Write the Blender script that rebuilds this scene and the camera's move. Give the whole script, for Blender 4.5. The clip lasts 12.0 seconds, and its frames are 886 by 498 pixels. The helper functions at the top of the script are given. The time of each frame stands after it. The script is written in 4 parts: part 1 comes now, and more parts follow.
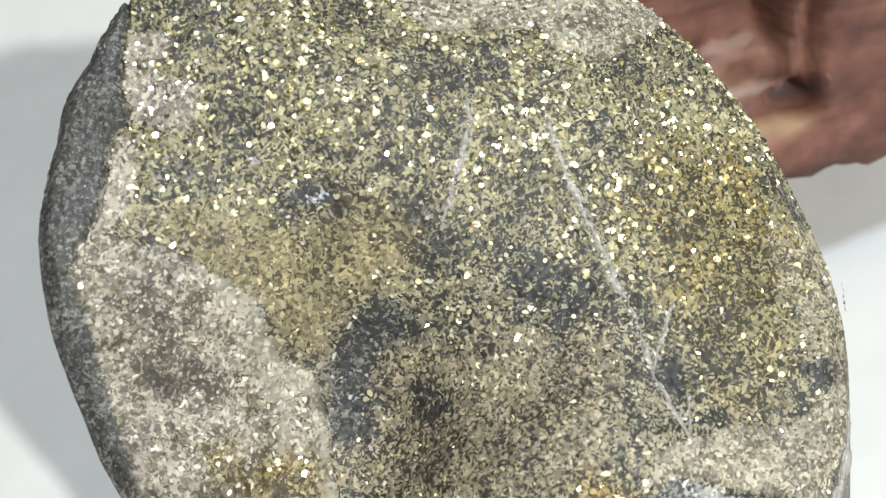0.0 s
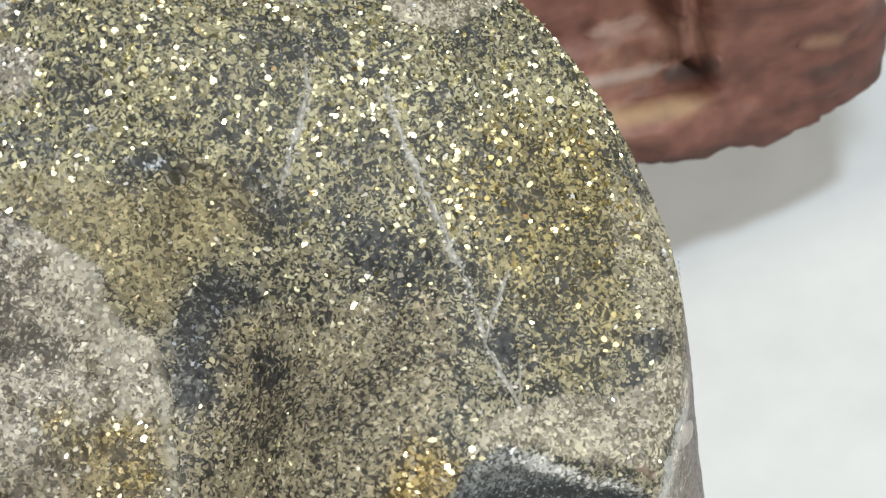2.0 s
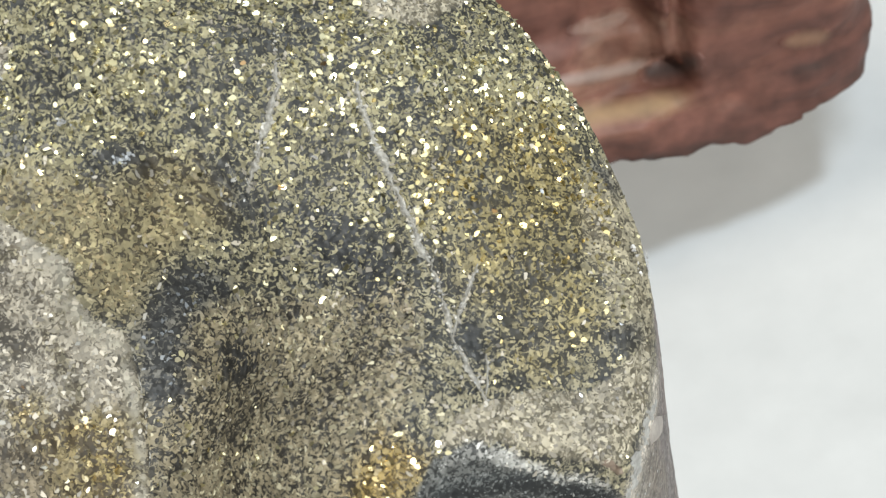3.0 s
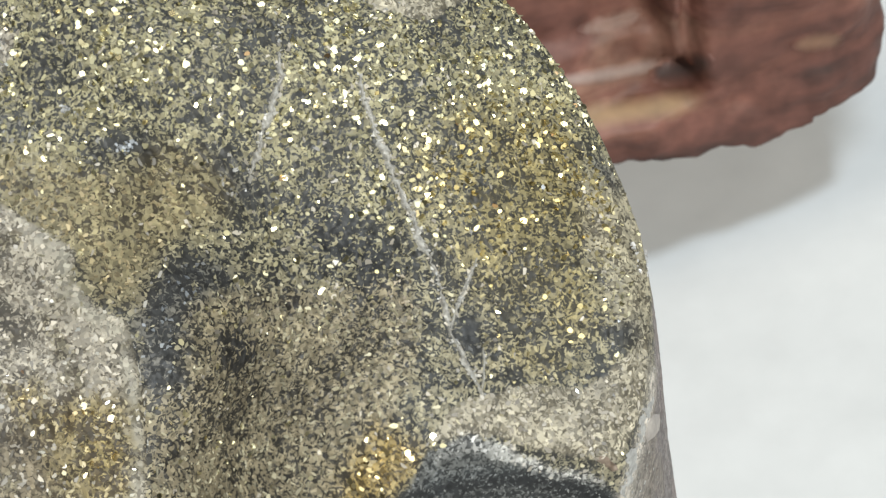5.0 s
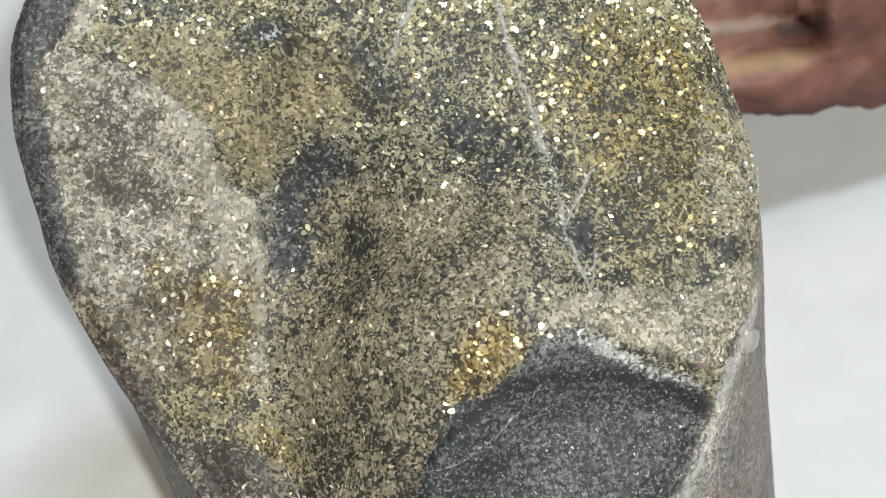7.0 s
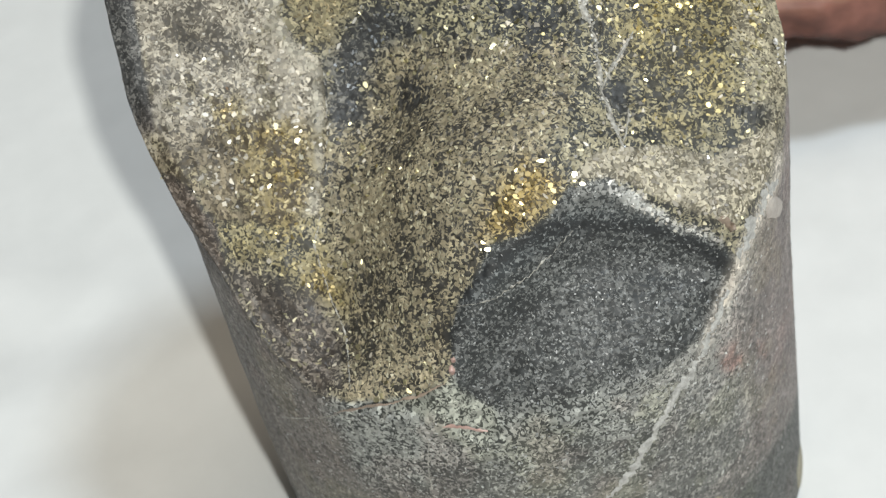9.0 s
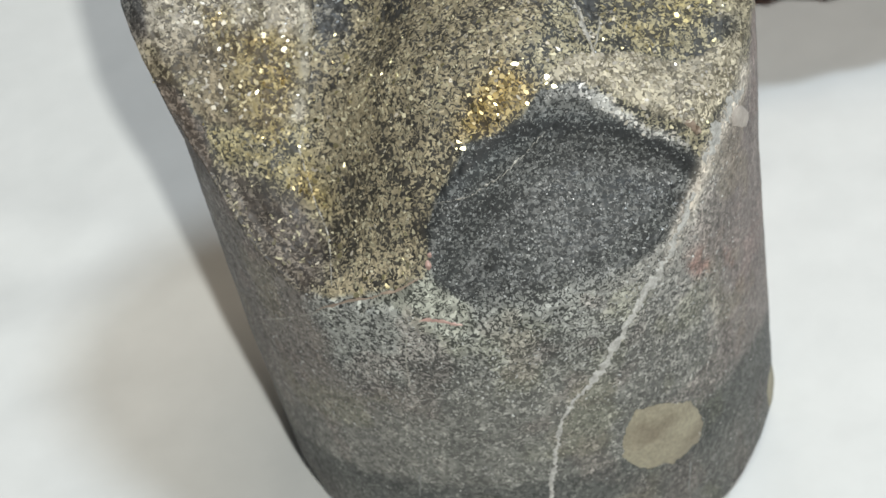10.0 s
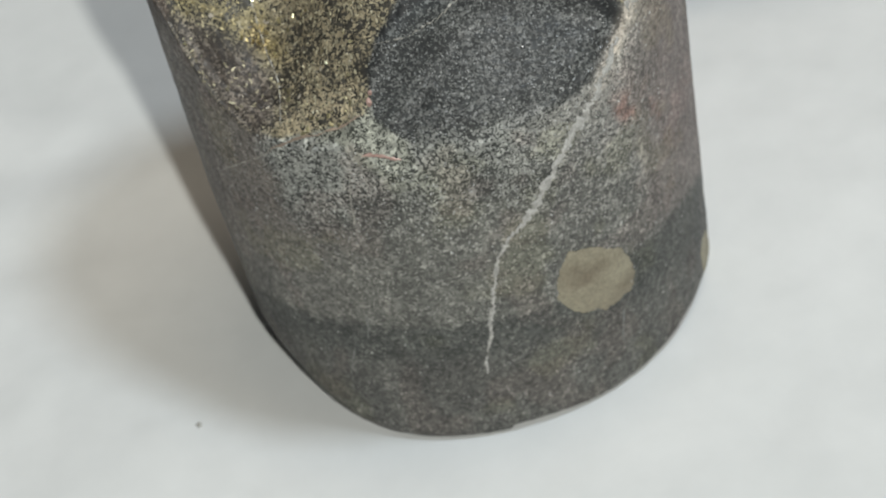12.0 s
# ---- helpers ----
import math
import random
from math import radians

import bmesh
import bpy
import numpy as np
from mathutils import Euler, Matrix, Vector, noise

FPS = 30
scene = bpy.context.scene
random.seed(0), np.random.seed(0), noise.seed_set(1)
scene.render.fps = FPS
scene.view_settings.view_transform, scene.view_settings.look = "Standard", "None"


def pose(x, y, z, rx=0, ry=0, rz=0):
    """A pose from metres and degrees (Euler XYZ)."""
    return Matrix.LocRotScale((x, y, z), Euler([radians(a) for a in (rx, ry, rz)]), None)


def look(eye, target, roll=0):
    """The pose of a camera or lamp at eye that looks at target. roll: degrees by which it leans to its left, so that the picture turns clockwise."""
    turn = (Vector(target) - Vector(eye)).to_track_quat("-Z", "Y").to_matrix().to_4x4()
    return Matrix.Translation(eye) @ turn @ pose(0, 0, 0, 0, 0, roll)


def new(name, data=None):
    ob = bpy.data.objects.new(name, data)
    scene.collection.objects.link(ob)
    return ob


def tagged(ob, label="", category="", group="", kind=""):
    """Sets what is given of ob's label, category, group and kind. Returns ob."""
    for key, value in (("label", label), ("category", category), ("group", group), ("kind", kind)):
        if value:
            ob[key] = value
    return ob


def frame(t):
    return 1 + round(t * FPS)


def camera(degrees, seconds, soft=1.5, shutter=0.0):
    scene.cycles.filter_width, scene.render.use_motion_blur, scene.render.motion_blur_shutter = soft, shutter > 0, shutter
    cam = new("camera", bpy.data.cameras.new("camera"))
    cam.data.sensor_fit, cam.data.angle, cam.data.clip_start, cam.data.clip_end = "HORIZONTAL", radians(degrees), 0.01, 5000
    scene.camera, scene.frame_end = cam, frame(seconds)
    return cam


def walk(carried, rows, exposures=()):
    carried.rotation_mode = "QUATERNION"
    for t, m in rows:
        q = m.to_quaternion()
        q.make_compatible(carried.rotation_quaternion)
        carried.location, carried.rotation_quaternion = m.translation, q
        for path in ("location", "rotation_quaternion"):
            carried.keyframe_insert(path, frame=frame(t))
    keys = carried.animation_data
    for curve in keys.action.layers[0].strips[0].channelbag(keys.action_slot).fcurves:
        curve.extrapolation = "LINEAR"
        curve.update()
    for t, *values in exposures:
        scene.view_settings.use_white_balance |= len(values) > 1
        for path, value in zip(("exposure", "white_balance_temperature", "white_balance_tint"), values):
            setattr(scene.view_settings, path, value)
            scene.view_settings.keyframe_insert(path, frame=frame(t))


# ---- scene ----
cam = camera(28.385, 12.0, soft=1.3)
PATH = [
    (0.0, pose(-0.01285, -0.10227, 0.18165, 44.027, 10.902, -17.919)),
    (0.5, pose(-0.01026, -0.10382, 0.18072, 44.082, 10.787, -17.792)),
    (1.0, pose(-0.00677, -0.10607, 0.17993, 44.073, 10.773, -17.509)),
    (1.5, pose(-0.00281, -0.10789, 0.17891, 44.028, 10.687, -17.431)),
    (2.0, pose(-0.00032, -0.10916, 0.17826, 44.054, 10.670, -17.396)),
    (2.5, pose(0.00128, -0.10989, 0.17772, 44.085, 10.667, -17.234)),
    (3.0, pose(0.00265, -0.11045, 0.17749, 44.082, 10.680, -17.070)),
    (5.0, pose(0.00424, -0.11175, 0.17699, 44.374, 10.423, -15.739)),
    (5.5, pose(0.00379, -0.11359, 0.17670, 44.588, 10.403, -14.915)),
    (6.0, pose(0.00280, -0.11542, 0.17651, 44.945, 10.203, -13.417)),
    (6.5, pose(0.00163, -0.11792, 0.17618, 45.259, 10.117, -12.078)),
    (7.0, pose(0.00005, -0.12304, 0.17584, 45.476, 9.970, -10.376)),
    (7.5, pose(-0.00146, -0.12754, 0.17509, 45.840, 9.785, -9.133)),
    (9.5, pose(0.00093, -0.14913, 0.17163, 46.721, 9.754, -5.995)),
    (10.0, pose(0.00171, -0.15621, 0.16963, 47.017, 9.664, -5.791)),
    (10.5, pose(0.00340, -0.16332, 0.16774, 47.265, 9.717, -5.744)),
    (11.0, pose(0.00413, -0.16989, 0.16554, 47.718, 9.846, -5.611)),
    (11.5, pose(0.00473, -0.17507, 0.16410, 47.759, 9.801, -5.529)),
    (12.0, pose(0.00561, -0.17933, 0.16295, 47.703, 9.833, -5.621)),
]
walk(cam, PATH, [(0.0, 0.28), (1.0, 0.13), (2.5, 0.02), (7.0, 0.02), (9.5, 0.03), (10.5, -0.09), (12.0, -0.28)])

# depth of field of a close-up lens
cam.data.dof.use_dof = True
cam.data.dof.focus_distance = 0.162
cam.data.dof.aperture_fstop = 62.0

# ---- world and lights ----
R = 0.0315                      # radius of the drill core in metres
BASE = 2.73                     # core units: the ground lies at z = -BASE


def metres(p):
    """Core units (radius 1, z = 0 in the middle of the broken face) to metres."""
    p = np.asarray(p, float)
    return (p + np.array((0.0, 0.0, BASE))) * R


world = bpy.data.worlds.new("world")
scene.world = world
world.use_nodes = True
world.node_tree.nodes["Background"].inputs["Color"].default_value = (0.80, 0.88, 1.0, 1)
world.node_tree.nodes["Background"].inputs["Strength"].default_value = 0.05


def area_lamp(name, at, aim, size, watts, colour):
    data = bpy.data.lights.new(name, "AREA")
    data.shape, data.size, data.energy, data.color = "DISK", size, watts, colour
    ob = new(name, data)
    ob.matrix_world = look(at, aim)
    return ob


area_lamp("front_lamp", (0.335, -1.165, 0.965), (0, 0, 0), 0.045, 23.8, (0.962, 0.974, 0.925))
area_lamp("ceiling_lamp", (0.300, -0.105, 0.950), (0, 0, 0), 0.145, 5.2, (0.765, 0.90, 1.025))
area_lamp("ceiling_lamp", (0.15, 0.12, 1.54), (0, 0, 0), 0.46, 5.8, (1.0, 0.87, 0.70))


# ---- materials ----
def material(name):
    m = bpy.data.materials.new(name)
    m.use_nodes = True
    return m, m.node_tree.nodes, m.node_tree.links, m.node_tree.nodes["Principled BSDF"]


def node(nodes, kind, **values):
    n = nodes.new(kind)
    for key, v in values.items():
        if key in n.inputs:
            n.inputs[key].default_value = v
    return n


def ramp(nodes, stops):
    n = nodes.new("ShaderNodeValToRGB")
    while len(n.color_ramp.elements) < len(stops):
        n.color_ramp.elements.new(0.5)
    for e, (p, c) in zip(n.color_ramp.elements, stops):
        e.position, e.color = p, (*c, 1) if len(c) == 3 else c
    return n


def mixed(nodes, links, kind, a, b, fac):
    n = nodes.new("ShaderNodeMix")
    n.data_type, n.blend_type = "RGBA", kind
    for slot, v in ((0, fac), (6, a), (7, b)):
        if hasattr(v, "is_linked"):
            links.new(v, n.inputs[slot])
        else:
            n.inputs[slot].default_value = v if slot == 0 else (*v, 1)
    return n.outputs[2]


def maths(nodes, links, kind, a, b, clamp=False):
    n = nodes.new("ShaderNodeMath")
    n.operation, n.use_clamp = kind, clamp
    for slot, v in ((0, a), (1, b)):
        if hasattr(v, "is_linked"):
            links.new(v, n.inputs[slot])
        else:
            n.inputs[slot].default_value = v
    return n.outputs[0]


def rock_material():
    """Dark matrix in the zone's colour, with sinuous mineral flakes whose share and tint the zone gives."""
    m, nodes, links, bsdf = material("host_rock")
    co = nodes.new("ShaderNodeTexCoord").outputs["Object"]
    at = {}
    for key in ("zone", "flake", "cover", "fine"):
        at[key] = nodes.new("ShaderNodeAttribute")
        at[key].attribute_name = key
    grain = node(nodes, "ShaderNodeTexVoronoi", Scale=2300.0, Randomness=1.0)
    links.new(co, grain.inputs["Vector"])
    sep = nodes.new("ShaderNodeSeparateColor")
    links.new(grain.outputs["Color"], sep.inputs[0])
    dark_tone = ramp(nodes, [(0.0, (0.50,) * 3), (0.6, (0.92,) * 3), (1.0, (1.55,) * 3)])
    links.new(sep.outputs[0], dark_tone.inputs[0])
    matrix = mixed(nodes, links, "MULTIPLY", at["zone"].outputs["Color"], dark_tone.outputs[0], 0.9)
    # flakes
    n1 = node(nodes, "ShaderNodeTexNoise", Scale=1750.0, Detail=2.0, Roughness=0.5, Distortion=1.5)
    links.new(co, n1.inputs["Vector"])
    wide = node(nodes, "ShaderNodeTexNoise", Scale=420.0, Detail=2.0, Roughness=0.5)
    links.new(co, wide.inputs["Vector"])
    share = maths(nodes, links, "MULTIPLY", maths(nodes, links, "SUBTRACT", at["cover"].outputs["Fac"], 0.5), 0.30)
    share = maths(nodes, links, "ADD", share, maths(nodes, links, "MULTIPLY", maths(nodes, links, "SUBTRACT", wide.outputs["Fac"], 0.5), 0.16))
    n1b = node(nodes, "ShaderNodeTexNoise", Scale=2900.0, Detail=2.0, Roughness=0.5, Distortion=0.8)
    links.new(co, n1b.inputs["Vector"])
    change = maths(nodes, links, "SUBTRACT", n1b.outputs["Fac"], n1.outputs["Fac"])
    flakes = maths(nodes, links, "ADD", n1.outputs["Fac"], maths(nodes, links, "MULTIPLY", change, at["fine"].outputs["Fac"]))
    level = maths(nodes, links, "ADD", maths(nodes, links, "SUBTRACT", flakes, 0.5), share)
    mask = maths(nodes, links, "ADD", maths(nodes, links, "MULTIPLY", level, 34.0), 0.5, True)
    pale_tone = ramp(nodes, [(0.0, (0.50,) * 3), (0.5, (0.95,) * 3), (0.85, (1.22,) * 3), (1.0, (1.6,) * 3)])
    links.new(sep.outputs[1], pale_tone.inputs[0])
    flake = mixed(nodes, links, "MULTIPLY", at["flake"].outputs["Color"], pale_tone.outputs[0], 0.9)
    col = mixed(nodes, links, "MIX", matrix, flake, mask)
    # stains
    n2 = node(nodes, "ShaderNodeTexNoise", Scale=190.0, Detail=4.0, Roughness=0.6)
    links.new(co, n2.inputs["Vector"])
    stain = ramp(nodes, [(0.3, (0.76, 0.75, 0.74)), (0.7, (1.20, 1.19, 1.15))])
    links.new(n2.outputs["Fac"], stain.inputs[0])
    col = mixed(nodes, links, "MULTIPLY", col, stain.outputs[0], 1.0)
    tall = nodes.new("ShaderNodeMapping")
    tall.inputs["Scale"].default_value = (1.0, 1.0, 0.09)
    links.new(co, tall.inputs["Vector"])
    n3 = node(nodes, "ShaderNodeTexNoise", Scale=420.0, Detail=3.0, Roughness=0.6)
    links.new(tall.outputs[0], n3.inputs["Vector"])
    streak = ramp(nodes, [(0.30, (0.90, 0.90, 0.90)), (0.60, (1.0, 1.0, 1.0)), (0.78, (1.45, 1.44, 1.41))])
    links.new(n3.outputs["Fac"], streak.inputs[0])
    col = mixed(nodes, links, "MULTIPLY", col, streak.outputs[0], 1.0)
    links.new(col, bsdf.inputs["Base Color"])
    rough = ramp(nodes, [(0.2, (0.70,) * 3), (0.9, (0.48,) * 3)])
    links.new(sep.outputs[2], rough.inputs[0])
    links.new(rough.outputs[0], bsdf.inputs["Roughness"])
    bsdf.inputs["Specular IOR Level"].default_value = 0.42
    bump = node(nodes, "ShaderNodeBump", Strength=0.30, Distance=0.00012)
    links.new(mask, bump.inputs["Height"])
    links.new(bump.outputs[0], bsdf.inputs["Normal"])
    return m


def grain_material(name, metal, rough, lift, polished):
    """Crystal grains: tint from the attribute, varied from grain to grain."""
    m, nodes, links, bsdf = material(name)
    tint = nodes.new("ShaderNodeAttribute")
    tint.attribute_name = "tint"
    geo = nodes.new("ShaderNodeNewGeometry")
    tone = ramp(nodes, [(0.0, (1 - lift,) * 3), (1.0, (1 + lift,) * 3)])
    links.new(geo.outputs["Random Per Island"], tone.inputs[0])
    col = mixed(nodes, links, "MULTIPLY", tint.outputs["Color"], tone.outputs[0], 1.0)
    links.new(col, bsdf.inputs["Base Color"])
    bsdf.inputs["Metallic"].default_value = metal
    r = ramp(nodes, [(0.0, (rough,) * 3), (1 - polished - 0.02, (rough * 0.8,) * 3), (1 - polished, (0.42,) * 3), (1.0, (0.24,) * 3)])
    shuffle = nodes.new("ShaderNodeMath")
    shuffle.operation = "FRACT"
    times7 = nodes.new("ShaderNodeMath")
    times7.operation = "MULTIPLY"
    times7.inputs[1].default_value = 7.31
    links.new(geo.outputs["Random Per Island"], times7.inputs[0])
    links.new(times7.outputs[0], shuffle.inputs[0])
    links.new(shuffle.outputs[0], r.inputs[0])
    links.new(r.outputs[0], bsdf.inputs["Roughness"])
    return m


def single_crystal_material(name, metal, pale, deep, rough):
    """Lone crystals: colour and polish differ from one to the next."""
    m, nodes, links, bsdf = material(name)
    info = nodes.new("ShaderNodeObjectInfo")
    col = ramp(nodes, [(0.0, deep), (0.5, pale), (1.0, tuple(0.6 * v for v in pale))])
    links.new(info.outputs["Random"], col.inputs[0])
    links.new(col.outputs[0], bsdf.inputs["Base Color"])
    co = nodes.new("ShaderNodeTexCoord").outputs["Object"]
    speck = node(nodes, "ShaderNodeTexNoise", Scale=3.0, Detail=3.0)
    links.new(co, speck.inputs["Vector"])
    r = ramp(nodes, [(0.35, (rough,) * 3), (0.7, (rough * 2.0,) * 3)])
    links.new(speck.outputs["Fac"], r.inputs[0])
    links.new(r.outputs[0], bsdf.inputs["Roughness"])
    bsdf.inputs["Metallic"].default_value = metal
    return m


def mottled(name, stops, scale, rough, bump=0.2, dist=0.0002, detail=5.0, fine=1500.0, fade=0.14):
    """A rough natural surface: two scales of noise between the given colours."""
    m, nodes, links, bsdf = material(name)
    co = nodes.new("ShaderNodeTexCoord").outputs["Object"]
    n1 = node(nodes, "ShaderNodeTexNoise", Scale=scale, Detail=detail, Roughness=0.62, Distortion=0.4)
    links.new(co, n1.inputs["Vector"])
    c = ramp(nodes, stops)
    links.new(n1.outputs["Fac"], c.inputs[0])
    n2 = node(nodes, "ShaderNodeTexNoise", Scale=fine, Detail=3.0, Roughness=0.6)
    links.new(co, n2.inputs["Vector"])
    t = ramp(nodes, [(0.3, (1 - fade,) * 3), (0.7, (1 + fade,) * 3)])
    links.new(n2.outputs["Fac"], t.inputs[0])
    col = mixed(nodes, links, "MULTIPLY", c.outputs[0], t.outputs[0], 1.0)
    links.new(col, bsdf.inputs["Base Color"])
    bsdf.inputs["Roughness"].default_value = rough
    b = node(nodes, "ShaderNodeBump", Strength=bump, Distance=dist)
    links.new(n2.outputs["Fac"], b.inputs["Height"])
    links.new(b.outputs[0], bsdf.inputs["Normal"])
    return m


def red_stone_material():
    """Brick-red jasper with darker layers and tan blotches."""
    m, nodes, links, bsdf = material("red_jasper")
    co = nodes.new("ShaderNodeTexCoord").outputs["Object"]
    squash = nodes.new("ShaderNodeMapping")
    squash.inputs["Scale"].default_value = (0.45, 0.6, 1.5)
    links.new(co, squash.inputs["Vector"])
    n1 = node(nodes, "ShaderNodeTexNoise", Scale=70.0, Detail=6.0, Roughness=0.6, Distortion=0.8)
    links.new(squash.outputs[0], n1.inputs["Vector"])
    c = ramp(nodes, [(0.30, (0.040, 0.024, 0.020)), (0.43, (0.100, 0.041, 0.031)), (0.56, (0.158, 0.066, 0.048)), (0.74, (0.235, 0.130, 0.092))])
    links.new(n1.outputs["Fac"], c.inputs[0])
    n2 = node(nodes, "ShaderNodeTexNoise", Scale=300.0, Detail=2.0, Roughness=0.5)
    links.new(co, n2.inputs["Vector"])
    t = ramp(nodes, [(0.3, (0.75,) * 3), (0.7, (1.25,) * 3)])
    links.new(n2.outputs["Fac"], t.inputs[0])
    col = mixed(nodes, links, "MULTIPLY", c.outputs[0], t.outputs[0], 1.0)
    # seams of other minerals and a hollow's painted shade, fading out into the stone
    tone = nodes.new("ShaderNodeVertexColor")
    tone.layer_name = "seam_or_shade"
    tone_col = mixed(nodes, links, "MULTIPLY", tone.outputs["Color"], t.outputs[0], 0.6)
    share = nodes.new("ShaderNodeAttribute")
    share.attribute_name = "seam_or_shade_share"
    col = mixed(nodes, links, "MIX", col, tone_col, share.outputs["Fac"])
    links.new(col, bsdf.inputs["Base Color"])
    bsdf.inputs["Roughness"].default_value = 0.58
    bsdf.inputs["Specular IOR Level"].default_value = 0.35
    b = node(nodes, "ShaderNodeBump", Strength=0.3, Distance=0.0005)
    links.new(n2.outputs["Fac"], b.inputs["Height"])
    links.new(b.outputs[0], bsdf.inputs["Normal"])
    return m


ROCK = rock_material()
PYRITE = grain_material("pyrite", 0.25, 0.62, 0.35, 0.06)
CRYSTAL = grain_material("pyrite_crystal", 1.0, 0.50, 0.15, 0.55)
BIG_CRYSTAL = single_crystal_material("large_pyrite", 1.0, (0.86, 0.80, 0.47), (0.84, 0.64, 0.26), 0.28)
CLEAR_CRYSTAL = single_crystal_material("clear_quartz", 0.0, (0.52, 0.49, 0.42), (0.36, 0.33, 0.27), 0.20)
QUARTZ_GRAIN = grain_material("quartz_grain", 0.0, 0.5, 0.35, 0.35)
VEIN = mottled("vein_quartz", [(0.36, (0.17, 0.160, 0.138)), (0.62, (0.34, 0.325, 0.285))], 1500.0, 0.45, 0.4, 0.0002, 4.0, 2600.0, 0.3)
SIDE_VEIN = mottled("side_vein_quartz", [(0.32, (0.22, 0.215, 0.20)), (0.66, (0.42, 0.41, 0.385))], 1100.0, 0.5, 0.3, 0.0002, 4.0, 2400.0, 0.22)
TAN = mottled("tan_inclusion", [(0.36, (0.140, 0.116, 0.080)), (0.60, (0.262, 0.240, 0.172))], 95.0, 0.6, 0.2, 0.0001, 6.0, 2200.0, 0.2)
BLUSHED = mottled("pinkish_quartz", [(0.3, (0.27, 0.235, 0.21)), (0.7, (0.38, 0.34, 0.30))], 500.0, 0.5)
PINK = mottled("pink_mineral", [(0.3, (0.30, 0.185, 0.155)), (0.7, (0.42, 0.290, 0.250))], 900.0, 0.4)
PEACH = mottled("peach_mineral", [(0.3, (0.19, 0.145, 0.110)), (0.7, (0.28, 0.215, 0.165))], 900.0, 0.5)
SCRATCH = mottled("pale_scratch", [(0.3, (0.11, 0.112, 0.108)), (0.7, (0.20, 0.200, 0.190))], 1200.0, 0.6)
CLOTH = mottled("white_sheet", [(0.3, (0.560, 0.566, 0.556)), (0.7, (0.606, 0.609, 0.598))], 30.0, 0.75, 0.05, 0.0002, 6.0, 160.0, 0.02)
PLASTER = mottled("wall_paint", [(0.3, (0.19, 0.195, 0.20)), (0.7, (0.24, 0.245, 0.25))], 3.0, 0.8, 0.1, 0.001, 4.0, 60.0)
RED = red_stone_material()
CRUMB = mottled("grey_crumb", [(0.3, (0.27, 0.265, 0.245)), (0.7, (0.36, 0.355, 0.335))], 900.0, 0.7)


# ---- mesh helpers ----
def part(name, verts, faces, mat, parent=None, label="", smooth=True):
    me = bpy.data.meshes.new(name)
    me.from_pydata(np.asarray(verts, float).tolist(), [], [tuple(f) for f in faces])
    me.materials.append(mat)
    me.polygons.foreach_set("use_smooth", [smooth] * len(me.polygons))
    me.update()
    ob = new(name, me)
    if parent:
        ob.parent = parent
    if label:
        tagged(ob, label)
    return ob


def colours(ob, name, rgb):
    at = ob.data.attributes.new(name, "FLOAT_COLOR", "POINT")
    at.data.foreach_set("color", np.c_[rgb, np.ones(len(rgb))].astype(np.float32).ravel())


def floats(ob, name, values):
    ob.data.attributes.new(name, "FLOAT", "POINT").data.foreach_set("value", np.asarray(values, np.float32))


def lattice(i, seed):
    """A hash of whole numbers to 0..1."""
    h = i[..., 0] * 374761393 + i[..., 1] * 668265263 + i[..., 2] * 2147483647 + seed * 1274126177
    h = (h ^ (h >> 13)) * 1274126177
    return ((h ^ (h >> 16)) & 0xFFFFFF) / float(0xFFFFFF)


def fuzz(p, scale, seed=0, octaves=1):
    """Smooth noise in -1..1 at many points at once."""
    p = np.asarray(p, float) * scale
    out, gain, total = np.zeros(len(p)), 1.0, 0.0
    for o in range(octaves):
        i = np.floor(p).astype(np.int64)
        f = p - i
        f = f * f * (3 - 2 * f)
        v = np.zeros(len(p))
        for dx in (0, 1):
            for dy in (0, 1):
                for dz in (0, 1):
                    w = np.abs(1 - dx - f[:, 0]) * np.abs(1 - dy - f[:, 1]) * np.abs(1 - dz - f[:, 2])
                    v += w * lattice(i + np.array((dx, dy, dz)), seed + o)
        out += gain * (2 * v - 1)
        total += gain
        p, gain = p * 2.03, gain * 0.5
    return out / total


def step(lo, hi, x):
    t = np.clip((x - lo) / (hi - lo), 0, 1)
    return t * t * (3 - 2 * t)


def inside(points, outline):
    """Signed distance to a closed outline, positive within."""
    q = np.asarray(outline, float)
    d2, odd = np.full(len(points), 1e9), np.zeros(len(points), bool)
    for (x0, y0), (x1, y1) in zip(q, np.roll(q, -1, 0)):
        ex, ey = x1 - x0, y1 - y0
        px, py = points[:, 0] - x0, points[:, 1] - y0
        t = np.clip((px * ex + py * ey) / (ex * ex + ey * ey), 0, 1)
        d2 = np.minimum(d2, (px - t * ex) ** 2 + (py - t * ey) ** 2)
        if y0 != y1:
            odd ^= ((y0 > points[:, 1]) != (y1 > points[:, 1])) & (px < ex * py / ey)
    return np.where(odd, 1, -1) * np.sqrt(d2)


def beside(points, line):
    """Distance to an open line."""
    q, d2 = np.asarray(line, float), np.full(len(points), 1e9)
    for (x0, y0), (x1, y1) in zip(q[:-1], q[1:]):
        ex, ey = x1 - x0, y1 - y0
        px, py = points[:, 0] - x0, points[:, 1] - y0
        t = np.clip((px * ex + py * ey) / (ex * ex + ey * ey), 0, 1)
        d2 = np.minimum(d2, (px - t * ex) ** 2 + (py - t * ey) ** 2)
    return np.sqrt(d2)


